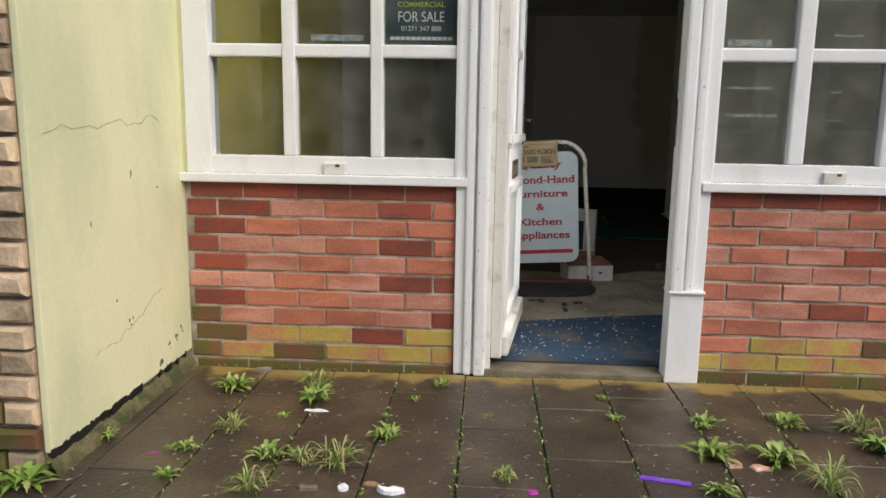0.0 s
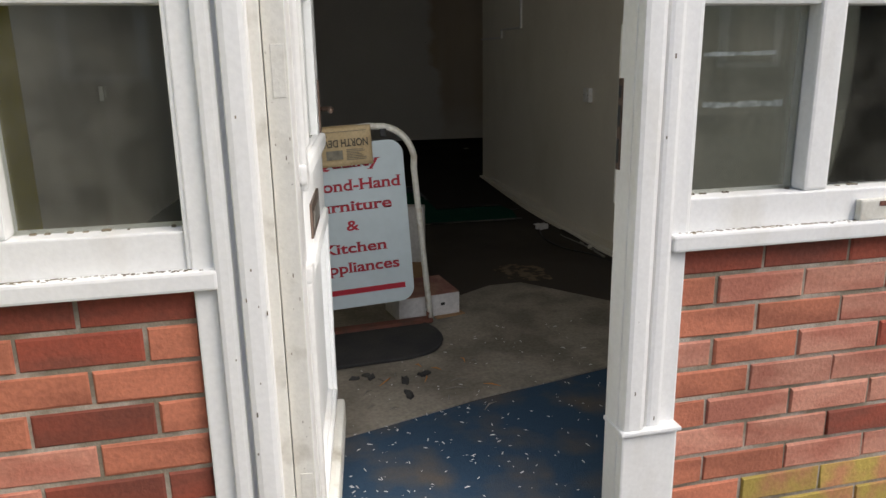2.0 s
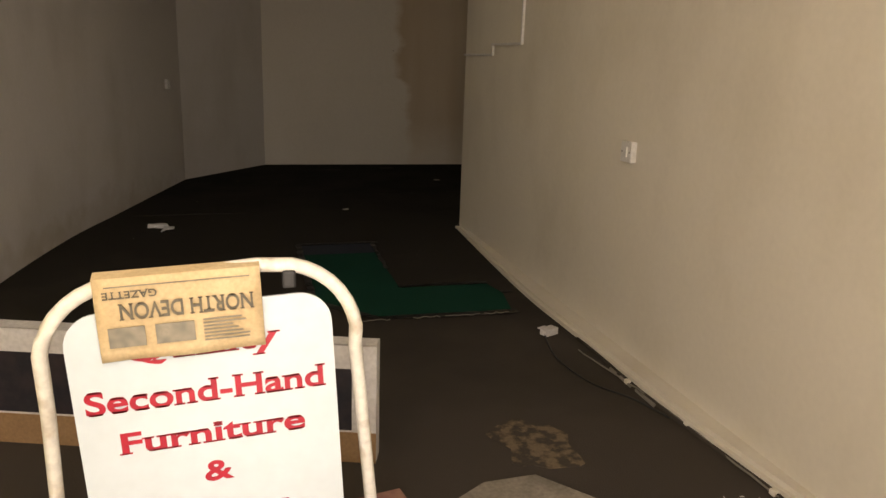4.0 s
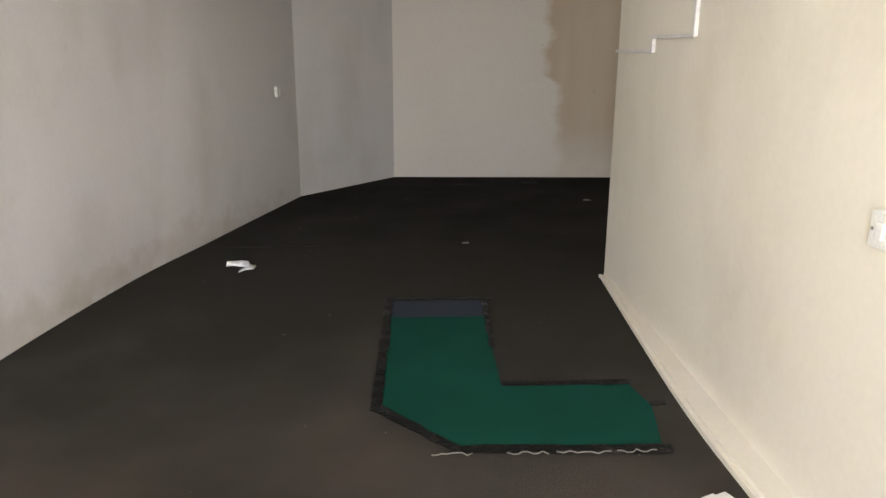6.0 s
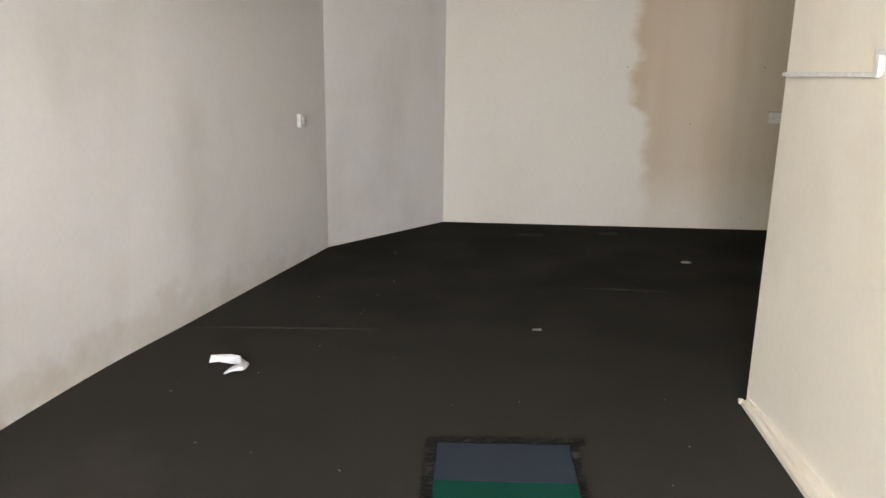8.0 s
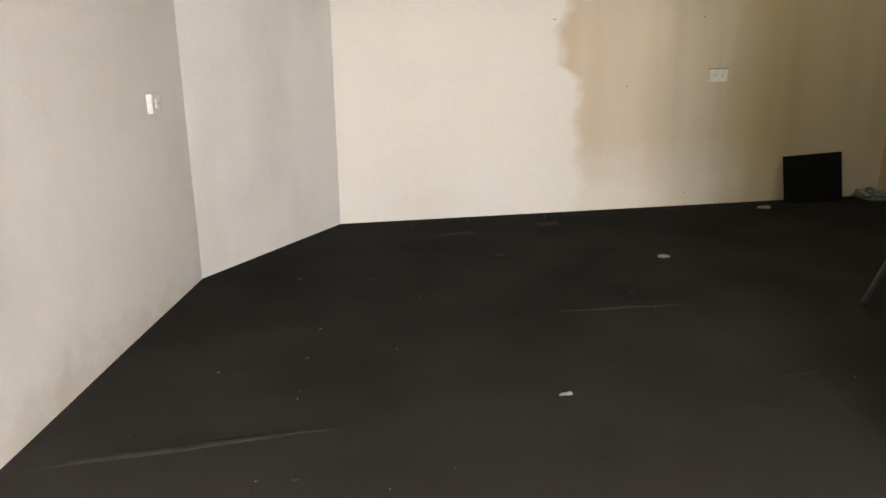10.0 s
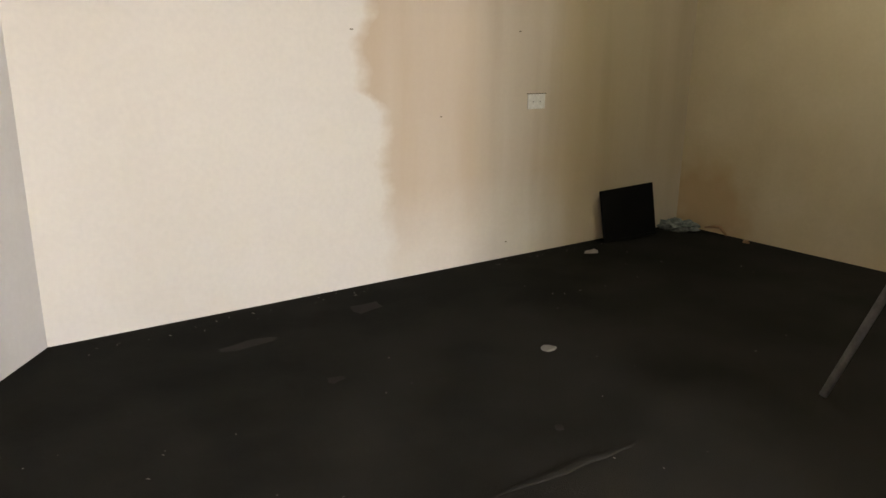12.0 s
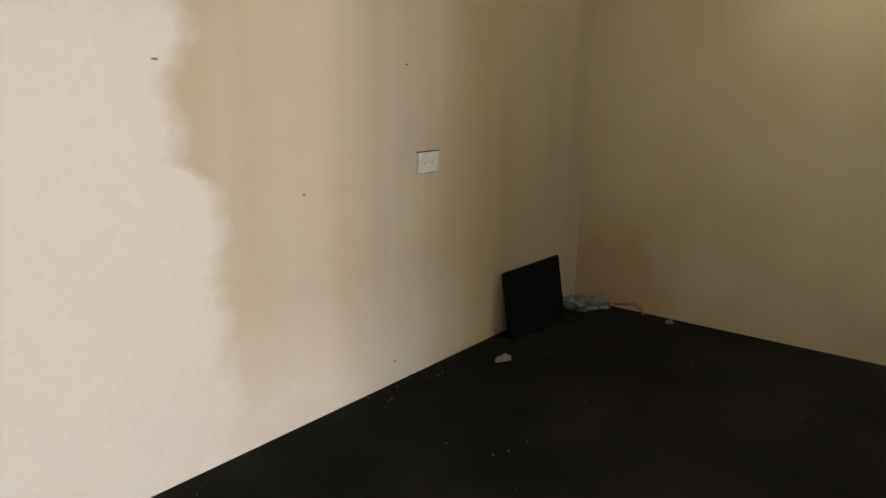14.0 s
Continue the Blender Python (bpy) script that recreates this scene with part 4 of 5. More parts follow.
# ---- partition details ----
bm = bmesh.new()
for y0, y1, z0, z1 in ((4.38, 4.40, 1.41, CEIL_Z), (4.39, 4.93, 1.405, 1.42), (4.91, 4.93, 1.345, 1.42), (4.92, 5.555, 1.34, 1.355)):
    xx = 2.185 + 0.045 * ((y0 + y1) / 2) / 5.56
    bm_box(bm, xx - 0.016, xx + 0.02, y0, y1, z0, z1, 0.003)
structure("trim_boxing_edge", "thin raised white edging stepping along the partition", "trim", bm, CARD_WHITE)
bm = bmesh.new()
foot = spline([(2.17, 1.2), (2.145, 1.7), (2.112, 2.3), (2.105, 3.2), (2.10, 3.75), (2.13, 4.4), (2.205, 5.54)], 5)
bm_prism(bm, foot + [(2.24, 5.56), (2.22, 1.2)], FLOOR_Z, FLOOR_Z + 0.022)
bm_prism(bm, [(x + 0.018, y) for x, y in foot] + [(2.242, 5.555), (2.222, 1.2)], FLOOR_Z + 0.022, FLOOR_Z + 0.04)
structure("baseboard", "low pale loose cove strip along the partition's foot", "baseboard", bm, PLASTER)
bm = bmesh.new()
g = random.Random(2)
pts = [(2.155 - min(i, 9) * 0.006 + g.uniform(-0.01, 0.004), 1.45 + i * 0.1, FLOOR_Z + 0.004) for i in range(18)]
bm_tube(bm, pts, 0.009, 7)
structure("trim_carpet_edge", "ragged curled carpet edge along the partition", "trim", bm, CARPET)
bm = bmesh.new()
bm_box(bm, 2.2, 2.22, 5.55, 5.572, FLOOR_Z, 0.03, 0.004)
structure("trim_corner_block", "small white chip at the foot of the partition corner", "trim", bm, PLASTER)


def switch(m, label):
    s = thing("light_switch", label, "light switch", m, "wall switches")
    box_part("back_box", (-0.045, 0.045, -0.028, 0.0, -0.045, 0.045), SWITCH, s, bevel=0.004)
    box_part("rocker", (-0.014, 0.014, -0.034, -0.026, -0.022, 0.022), SWITCH, s, bevel=0.003)
    for x in (-0.032, 0.032):
        box_part("screw", (x - 0.004, x + 0.004, -0.03, -0.026, -0.004, 0.004), STEEL, s, "screw head", 0.001)
    return s


switch(pose(2.209, 3.0, 0.937, 0, 0, -90 - 0.5), "white surface-mounted switch on the cream partition")
yw = math.degrees(math.atan2(8.16 - 5.65, 0.62))
switch(pose(-0.078, 7.73, 0.998, 0, 0, yw), "white surface-mounted switch on the off-white wall")
switch(pose(-0.832, 3.55, 1.0, 0, 0, 83.7), "white surface-mounted switch on the off-white wall")
# blanking plate and fixing holes on the north wall
box = thing("blanking_plate", "white blanking plate with dark top edge on stained wall", "wall plate", pose(3.73, 9.1445, 0.995, 0, 0, -1.67))
box_part("plate", (-0.072, 0.072, -0.006, 0.0, -0.046, 0.046), SWITCH, box, bevel=0.002)
box_part("top_edge", (-0.08, 0.08, -0.008, 0.0, 0.046, 0.051), STONE, box, "dark dusty top edge")
for x, z in ((-0.03, 0), (0.03, 0)):
    box_part("screw", (x - 0.004, x + 0.004, -0.008, -0.005, z - 0.003, z + 0.003), STEEL, box, "screw head")
for x, z, w in ((2.43, 1.398, 0.018), (3.577, 1.412, 0.013), (3.0, 0.93, 0.01), (3.52, 0.115, 0.01)):
    bm = bmesh.new()
    yb = 9.228 - 0.128 * (x - 0.875) / 4.385
    bm_box(bm, x - w / 2, x + w / 2, yb - 0.005, yb + 0.004, z - 0.003, z + 0.0035, 0.001)
    tagged(part("wall_fixing", bm, STONE), "small dark fixing hole in the plaster", "fixing", "wall fixings")

# ---- the swing sign and what stands round it ----
sign = thing("swing_sign", "pale sign with red lettering hung in a white tubular frame", "sign", pose(0, 0, 0))
def frame_y(z):
    return 1.60 - 0.145 * z / 0.93
bm = bmesh.new()
pts = [(0.83, frame_y(0.03), 0.03)]
for i in range(9):
    pts.append((0.83 - 0.083 * (i + 1) / 9, frame_y(0.75 * (i + 1) / 9), 0.03 + 0.72 * (i + 1) / 9))
for i in range(1, 9):
    a = i / 9 * math.pi / 2
    pts.append((0.60 + 0.147 * math.cos(a), frame_y(0.9), 0.77 + 0.155 * math.sin(a)))
pts += [(0.56, frame_y(0.92), 0.926), (0.44, frame_y(0.92), 0.914), (0.36, frame_y(0.92), 0.904)]
for i in range(1, 9):
    a = math.pi / 2 + i / 9 * math.pi / 2
    pts.append((0.335 + 0.145 * math.cos(a), frame_y(0.9), 0.75 + 0.152 * math.sin(a)))
for i in range(9):
    pts.append((0.188 - 0.03 * (i + 1) / 9, frame_y(0.7 - 0.7 * (i + 1) / 9), 0.72 - 0.69 * (i + 1) / 9))
pts = [(x + 0.006, y, z) for x, y, z in pts]
bm_tube(bm, pts, 0.0135, 14)
part("tube_frame", bm, TUBE, sign, "white enamelled tube, rusting at the feet")
bm = bmesh.new()
bm_tube(bm, [(0.832, 1.602, 0.018), (0.8285, 1.592, 0.075)], 0.0142, 14)
part("rusty_foot", bm, RUST, sign, "rusted foot of the tube")
bm = bmesh.new()
bm_prism(bm, [(0.13, 1.50), (0.84, 1.565), (0.84, 1.615), (0.13, 1.55)], FLOOR_Z + 0.02, FLOOR_Z + 0.034)
part("base_bar", bm, RUST, sign, "rust-brown flat base bar")
# face: rounded board turned a little in its plane
bm = bmesh.new()
W, Hh, R = 0.232, 0.343, 0.06
outl = []
for cx, cz, a0 in ((W - R, Hh - R, 0), (-W + R, Hh - R, 90), (-W + R, -Hh + R, 180), (W - R, -Hh + R, 270)):
    for i in range(9):
        a = radians(a0 + i * 90 / 8)
        outl.append((cx + R * math.cos(a), cz + R * math.sin(a)))
bm_prism(bm, outl, -0.006, 0.0)
FACE = pose(0.487, 1.445, 0.519, 90, 0, 0) @ pose(0, 0, 0, 0, 0, 3.2)
face = part("sign_face", bm, SIGN_WHITE, sign)
face.matrix_basis = FACE
for text, y, w, h in (("Quality", 0.262, 0.27, 0.058), ("Second-Hand", 0.176, 0.425, 0.046), ("Furniture", 0.090, 0.335, 0.043), ("&", 0.008, 0.052, 0.042), ("Kitchen", -0.085, 0.268, 0.043), ("Appliances", -0.175, 0.355, 0.058)):
    lettering("lettering", text, w, h, SIGN_RED, face, pose(0.0, y, 0.0014), 0.02, text != "&")
bm = bmesh.new()
bm_prism(bm, [(-0.20, -0.272), (-0.135, -0.235), (-0.135, -0.261), (0.195, -0.261), (0.195, -0.284), (-0.135, -0.284), (-0.135, -0.31)], 0.0, 0.0016)
part("arrow", bm, SIGN_RED, face, "red arrow")
for x, z in ((0.625, 0.895), (0.36, 0.88)):
    b = box_part("hanger", (x - 0.012, x + 0.012, 1.44, 1.462, z - 0.012, z + 0.02), BLACK, sign, "black hanger clip", 0.004)

news = thing("newspaper", "folded yellowed newspaper draped upside down over the sign's top", "newspaper", FACE @ pose(-0.031, 0.346, 0.0, 0, 0, -0.4))
bm = bmesh.new()
n = 12
front = []
for j in range(9):
    f = j / 8
    row = []
    for i in range(n + 1):
        u = i / n
        row.append(bm.verts.new((-0.139 + 0.278 * u, 0.062 - 0.152 * f, 0.014 + 0.004 * math.sin(u * 9 + f * 3) * f)))
    front.append(row)
for r0, r1 in zip(front, front[1:]):
    for i in range(n):
        bm.faces.new((r1[i], r1[i + 1], r0[i + 1], r0[i])).smooth = True
top = front[0]
back1 = [bm.verts.new((v.co.x, v.co.y + 0.006, -0.012)) for v in top]
back2 = [bm.verts.new((v.co.x, v.co.y - 0.13, -0.030)) for v in top]
for i in range(n):
    bm.faces.new((top[i], top[i + 1], back1[i + 1], back1[i]))
    bm.faces.new((back1[i], back1[i + 1], back2[i + 1], back2[i]))
bmesh.ops.recalc_face_normals(bm, faces=bm.faces)
pages = part("page", bm, NEWS, news)
pages.modifiers.new("thickness", "SOLIDIFY").thickness = 0.003
lettering("masthead", "NORTH DEVON", 0.225, 0.030, INK, news, pose(0.012, 0.002, 0.0205, 0, 0, 180), 0.015, True)
lettering("masthead_small", "GAZETTE", 0.088, 0.014, INK, news, pose(-0.08, 0.033, 0.0205, 0, 0, 180), 0.01, True)
for x0, x1 in ((-0.122, -0.062), (-0.045, 0.02)):
    box_part("picture", (x0, x1, -0.062, -0.026, 0.0195, 0.0212), INK_GREY, news, "grey printed picture")
bm = bmesh.new()
g = random.Random(6)
for i in range(7):
    bm_box(bm, 0.035, 0.035 + g.uniform(0.05, 0.085), -0.066 + i * 0.0065, -0.0635 + i * 0.0065, 0.0195, 0.0208)
bm_box(bm, -0.12, 0.12, 0.046, 0.0475, 0.0165, 0.0185)
part("small_print", bm, INK_GREY, news, "lines of unreadable small print")


def carton(name, label, m, w, d, h, body, extra):
    c = thing(name, label, "box", m)
    t = 0.006
    box_part("front", (-w / 2, w / 2, 0, t, 0, h), body, c, bevel=0.002)
    box_part("back", (-w / 2, w / 2, d - t, d, 0, h), body, c, bevel=0.002)
    box_part("side", (-w / 2, -w / 2 + t, t, d - t, 0, h), body, c, bevel=0.002)
    box_part("side", (w / 2 - t, w / 2, t, d - t, 0, h), body, c, bevel=0.002)
    extra(c, w, d, h)
    return c


def small_extra(c, w, d, h):
    bm = bmesh.new()
    bm_prism(bm, [(-w / 2, 0.004), (w / 2, 0.004), (w / 2 - 0.02, d), (-w / 2 + 0.02, d)], h, h + 0.004)
    for v in bm.verts:
        v.co.z += 0.028 * max(0.0, v.co.y / d)
    part("top_flap", bm, CARD_MAROON, c, "maroon and brown lid flap tilting up")
    for x in (-0.02, 0.055):
        box_part("slot", (x, x + 0.02, -0.0015, 0.001, h * 0.5, h * 0.62), BLACK, c, "small dark tab slot")
    bm = bmesh.new()
    bm_prism(bm, [(0.02, -0.035), (0.17, -0.02), (0.165, 0.03), (0.02, 0.02)], 0.0, 0.005)
    part("bottom_flap", bm, CARD, c, "brown cardboard flap splayed on the floor")


carton("white_carton", "small white cardboard carton with a maroon lid flap", pose(0.845, 1.655, FLOOR_Z + 0.008, 0, 0, 10), 0.30, 0.20, 0.105, CARD_WHITE, small_extra)


def large_extra(c, w, d, h):
    box_part("printed_band", (-w / 2 + 0.01, w / 2 - 0.08, -0.002, 0.001, h * 0.28, h * 0.80), CARD_BLACK, c, "black printed band with faded graphics")
    g = random.Random(4)
    for i in range(7):
        x = -0.33 + i * 0.055
        box_part("graphic", (x, x + g.uniform(0.015, 0.04), -0.0035, -0.001, h * 0.42, h * (0.5 + g.uniform(0, 0.12))), PINK, c, "faded pink printed mark")
    box_part("brown_foot", (-w / 2, w / 2, -0.003, 0.001, 0, h * 0.26), CARD, c, "brown cardboard lower edge")
    box_part("lid", (-w / 2, w / 2, 0.0, d, h - 0.006, h), CARD_WHITE, c, bevel=0.002)


carton("large_carton", "flattened white carton with a black printed band, standing on edge", pose(0.31, 2.47, FLOOR_Z, 0, 0, -18.8), 1.34, 0.07, 0.41, CARD_WHITE, large_extra)

# ---- loose things on the shop floor ----
def scrap(name, label, category, x, y, r, material, seed, h=0.01, z=FLOOR_Z, group="", squash=1.0, turn=0.0):
    """Crumpled flake: a warped, irregular disc with thickness."""
    g = random.Random(seed)
    bm = bmesh.new()
    n = 9
    rim = []
    for i in range(n):
        a = i / n * math.tau
        rr = r * g.uniform(0.6, 1.1)
        rim.append((rr * math.cos(a), rr * math.sin(a) * squash))
    lo = [bm.verts.new((px, py, 0)) for px, py in rim]
    hi = [bm.verts.new((px * 0.92, py * 0.92, h * g.uniform(0.3, 1.0))) for px, py in rim]
    c = bm.verts.new((0, 0, h * 0.9))
    for i in range(n):
        j = (i + 1) % n
        bm.faces.new((lo[i], lo[j], hi[j], hi[i]))
        bm.faces.new((hi[i], hi[j], c))
    bm.faces.new(lo[::-1])
    bmesh.ops.recalc_face_normals(bm, faces=bm.faces)
    ob = part(name, bm, material)
    ob.matrix_basis = pose(x, y, z, 0, 0, turn)
    return tagged(ob, label, category, group)


# crumpled tissue: a folded hook-shaped strip
bm = bmesh.new()
prev = None
g = random.Random(1)
path = [(-0.105, 0.03), (-0.07, 0.055), (-0.02, 0.05), (0.03, 0.03), (0.05, -0.02), (0.045, -0.07), (0.035, -0.10)]
for i, (x, y) in enumerate(path):
    w = 0.028 + 0.014 * (i / 6)
    row = [bm.verts.new((x + (w if i > 3 else 0), y + (0 if i > 3 else w), 0.006 + g.uniform(0, 0.02))), bm.verts.new((x, y, 0.02 + g.uniform(0, 0.02))), bm.verts.new((x - (w if i > 3 else 0), y - (0 if i > 3 else w), 0.004 + g.uniform(0, 0.01)))]
    if prev:
        for k in range(2):
            bm.faces.new((prev[k], prev[k + 1], row[k + 1], row[k])).smooth = True
    prev = row
tissue = part("crumpled_tissue", bm, PAPER)
tissue.modifiers.new("thickness", "SOLIDIFY").thickness = 0.006
tissue.matrix_basis = pose(-0.01, 5.83, FLOOR_Z)
tagged(tissue, "crumpled white tissue lying on the dark carpet", "litter")

small_box = thing("torn_packet", "small torn white packet lying on the carpet by the partition", "litter", pose(1.99, 3.24, FLOOR_Z, 0, 0, 24))
box_part("packet", (-0.04, 0.04, -0.025, 0.025, 0, 0.035), CARD_WHITE, small_box, bevel=0.004)
box_part("flap", (-0.055, -0.005, -0.03, 0.03, 0.033, 0.038), CARD_WHITE, small_box, bevel=0.002)

scrap("plaster_flake", "broken flake of pale plaster on the carpet", "plaster flake", 4.08, 8.91, 0.075, CHIP, 3, 0.014, squash=0.5, group="plaster flakes")
scrap("plaster_flake", "grey flake of plaster on the carpet", "plaster flake", 2.68, 7.93, 0.05, CHIP, 4, 0.008, squash=0.8, group="plaster flakes")
scrap("plaster_flake", "grey flake of plaster on the carpet", "plaster flake", 1.445, 6.40, 0.028, CHIP, 5, 0.01, squash=0.35, group="plaster flakes")
scrap("plaster_flake", "dark scuffed flake on the carpet", "plaster flake", 2.2, 7.39, 0.022, CHIP_DARK, 6, 0.006, group="plaster flakes")
scrap("plaster_flake", "small flake on the carpet", "plaster flake", 0.46, 6.08, 0.016, CHIP_DARK, 7, 0.006, squash=0.4, group="plaster flakes")
scrap("dust_smear", "faint dusty smear on the dark carpet", "dust", 2.29, 8.86, 0.12, CHIP_DARK, 8, 0.002, squash=0.6)
scrap("dust_smear", "faint dusty smear on the dark carpet", "dust", 1.75, 8.2, 0.05, CHIP_DARK, 9, 0.002, squash=0.7)
scrap("dust_smear", "faint dusty smear on the dark carpet", "dust", 1.62, 8.75, 0.15, CHIP_DARK, 10, 0.002, squash=0.35)

bm = bmesh.new()
bm_tube(bm, [(x, y, FLOOR_Z + 0.004) for x, y in spline([(1.96, 3.22), (1.90, 2.95), (1.93, 2.68), (2.03, 2.5), (2.085, 2.32)], 6)], 0.004, 7)
tagged(part("loose_cable", bm, BLACK), "thin black cable lying loose on the carpet", "cable")
bm = bmesh.new()
g = random.Random(17)
for y0, y1 in ((2.42, 2.58), (2.60, 2.71), (2.73, 2.80)):
    bm_prism(bm, [(2.075, y0), (2.088 + g.uniform(0, 0.004), y0 + 0.01), (2.09, y1), (2.078, y1 - 0.012)], FLOOR_Z, FLOOR_Z + 0.008)
tagged(part("broken_trim_strip", bm, CHIP), "broken pale trim strip beside the partition's foot", "trim strip")

# white cable pinned along the partition's foot, with its clips
def pinned_cable():
    c = thing("pinned_cable", "thin dirty white cable pinned along the partition's foot", "cable")
    g = random.Random(23)
    bm = bmesh.new()
    bm_tube(bm, [(x + g.uniform(-0.004, 0.004), y, FLOOR_Z + 0.006 + g.uniform(0, 0.006)) for x, y in spline([(2.03, 3.0), (2.078, 2.69), (2.098, 2.45), (2.112, 2.25), (2.12, 1.9), (2.15, 1.5)], 5)], 0.0035, 7)
    part("sheath", bm, CHIP, c)
    for x, y in ((2.085, 2.64), (2.112, 2.25), (2.125, 1.8)):
        bm = bmesh.new()
        bm_box(bm, x - 0.011, x + 0.011, y - 0.012, y + 0.012, FLOOR_Z, FLOOR_Z + 0.02, 0.004)
        part("clip", bm, PLASTER, c, "small white cable clip")


pinned_cable()
# frayed threads along the front of the green carpet, splinters and torn scraps inside the door
g = random.Random(41)
for x0, x1 in ((1.12, 1.26), (1.38, 1.52), (1.55, 1.74), (1.76, 1.9)):
    bm = bmesh.new()
    bm_tube(bm, [(x0 + (x1 - x0) * i / 8, 3.56 + g.uniform(-0.012, 0.012), FLOOR_Z + 0.01 + g.uniform(0, 0.004)) for i in range(9)], 0.0025, 5)
    tagged(part("frayed_thread", bm, CHIP), "pale frayed thread along the green carpet's edge", "thread", "frayed threads")
for i in range(16):
    x, y, a, k = g.uniform(0.42, 0.95), g.uniform(0.72, 1.15), g.uniform(0, math.tau), g.uniform(0.015, 0.04)
    bm = bmesh.new()
    bm_tube(bm, [(x - k * math.cos(a), y - k * math.sin(a), FLOOR_Z + 0.012), (x, y, FLOOR_Z + 0.014 + g.uniform(0, 0.006)), (x + k * math.cos(a + 0.3), y + k * math.sin(a + 0.3), FLOOR_Z + 0.012)], [0.001, 0.003, 0.001], 5)
    tagged(part("wood_splinter", bm, RAW_WOOD if i % 3 == 0 else CHIP), "pale splinter of wood on the vinyl", "splinter", "splinters by the door")
for i in range(7):
    scrap("torn_vinyl_scrap", "dark torn scrap of floor covering by the door", "floor scrap", g.uniform(0.42, 0.78), g.uniform(0.85, 1.12), g.uniform(0.02, 0.05), RUBBER, 300 + i, 0.012, FLOOR_Z + 0.008, "torn floor scraps", 0.45, g.uniform(0, 180))
# raised rim round the mat's end
bm = bmesh.new()
bm_tube(bm, [(x, y, FLOOR_Z + 0.018) for x, y in pts_mat[1:-1]], 0.006, 7)
tagged(part("rubber_edging", bm, RUBBER), "dark rubber edging round the mat's rounded end", "mat edging")

# black board leaning on the north wall
board = thing("black_board", "square matt black board leaning on the stained wall", "board", pose(4.565, 8.99, FLOOR_Z + 0.004, -8, -4.5, -12))
box_part("panel", (-0.228, 0.228, -0.016, 0.0, 0.006, 0.375), BLACK_PANEL, board, bevel=0.004)
box_part("lip", (-0.228, 0.228, -0.022, 0.004, 0.0, 0.02), BLACK_PANEL, board, bevel=0.004)

# crumpled bag and twig in the far corner
bm = bmesh.new()
bmesh.ops.create_icosphere(bm, subdivisions=4, radius=1.0)
for v in bm.verts:
    k = 1 + 0.55 * noise.noise(v.co * 2.3) + 0.25 * noise.noise(v.co * 6.0)
    v.co = Vector((v.co.x * 0.13 * k, v.co.y * 0.055 * k, max(0.0, 0.035 + v.co.z * 0.05 * k)))
bag = part("crumpled_bag", bm, BAG)
bag.matrix_basis = pose(5.08, 8.95, FLOOR_Z, 0, 0, -62)
tagged(bag, "crumpled grey-green plastic bag in the damp corner", "bag")
bm = bmesh.new()
bm_tube(bm, [(5.19, 8.80, 0.05), (5.17, 8.72, 0.075), (5.16, 8.66, 0.085), (5.15, 8.62, 0.06), (5.16, 8.60, 0.03)], [0.006, 0.012, 0.013, 0.012, 0.006], 8)
tagged(part("brown_scrap", bm, CARD), "curled brown scrap against the wall", "litter")
scrap("brown_scrap", "small brown crumb by the wall", "litter", 5.17, 8.45, 0.025, CARD, 31, 0.025)

# leaning metal rod
bm = bmesh.new()
bm_tube(bm, [(3.225, 6.955, 0.012), (3.66, 6.15, CEIL_Z - 0.004)], 0.016, 12)
rod = part("metal_rod", bm, ROD)
tagged(rod, "thin grey metal rod propped between floor and ceiling", "rod")

# crumbs of plaster and debris strewn over the floor
def debris(name, label, count, area, smin, smax, material, seed, z):
    g = random.Random(seed)
    v, f = [], []
    for i in range(count):
        x, y = area(g)
        s, l, a = g.uniform(smin, smax), g.uniform(1, 3.2), g.uniform(0, math.tau)
        k = len(v)
        for dx, dy, dz in ((-l, -0.6, 0), (l, -0.5, 0), (l * 0.8, 0.6, 0), (-l * 0.9, 0.5, 0), (0, 0, 0.8)):
            v.append((x + s * (dx * math.cos(a) - dy * math.sin(a)), y + s * (dx * math.sin(a) + dy * math.cos(a)), z + s * dz))
        f += [(k, k + 1, k + 4), (k + 1, k + 2, k + 4), (k + 2, k + 3, k + 4), (k + 3, k, k + 4)]
    me = bpy.data.meshes.new(name)
    me.from_pydata(v, [], f)
    me.materials.append(material)
    return tagged(new(name, me), label, "debris", kind="stuff")


debris("door_debris", "splinters and paint flakes strewn inside the door", 300, lambda g: (0.2 + abs(g.gauss(0, 0.5)) % 1.8, 0.02 + g.random() ** 0.8 * 0.85), 0.0008, 0.0034, CARD_WHITE, 1, FLOOR_Z + 0.006)
debris("vinyl_debris", "crumbs strewn over the grey vinyl", 130, lambda g: (0.3 + g.random() * 1.7, 0.75 + g.random() * 0.75), 0.001, 0.004, CARD_WHITE, 2, FLOOR_Z + 0.009)
debris("carpet_debris", "tiny pale crumbs on the dark carpet", 150, lambda g: (-0.3 + g.random() * 5.2, 2.6 + g.random() * 6.3), 0.0012, 0.0036, CHIP, 3, FLOOR_Z + 0.001)
debris("corner_debris", "crumbs by the partition", 24, lambda g: (1.88 + g.random() * 0.2, 1.5 + g.random() * 0.35), 0.001, 0.0035, CARD_WHITE, 4, FLOOR_Z + 0.001)
debris("wall_foot_debris", "crumbled plaster along the foot of the wall", 60, lambda g: (1.0 + g.random() * 4.0, 9.02 + g.random() * 0.12), 0.001, 0.0035, CHIP, 5, FLOOR_Z + 0.001)
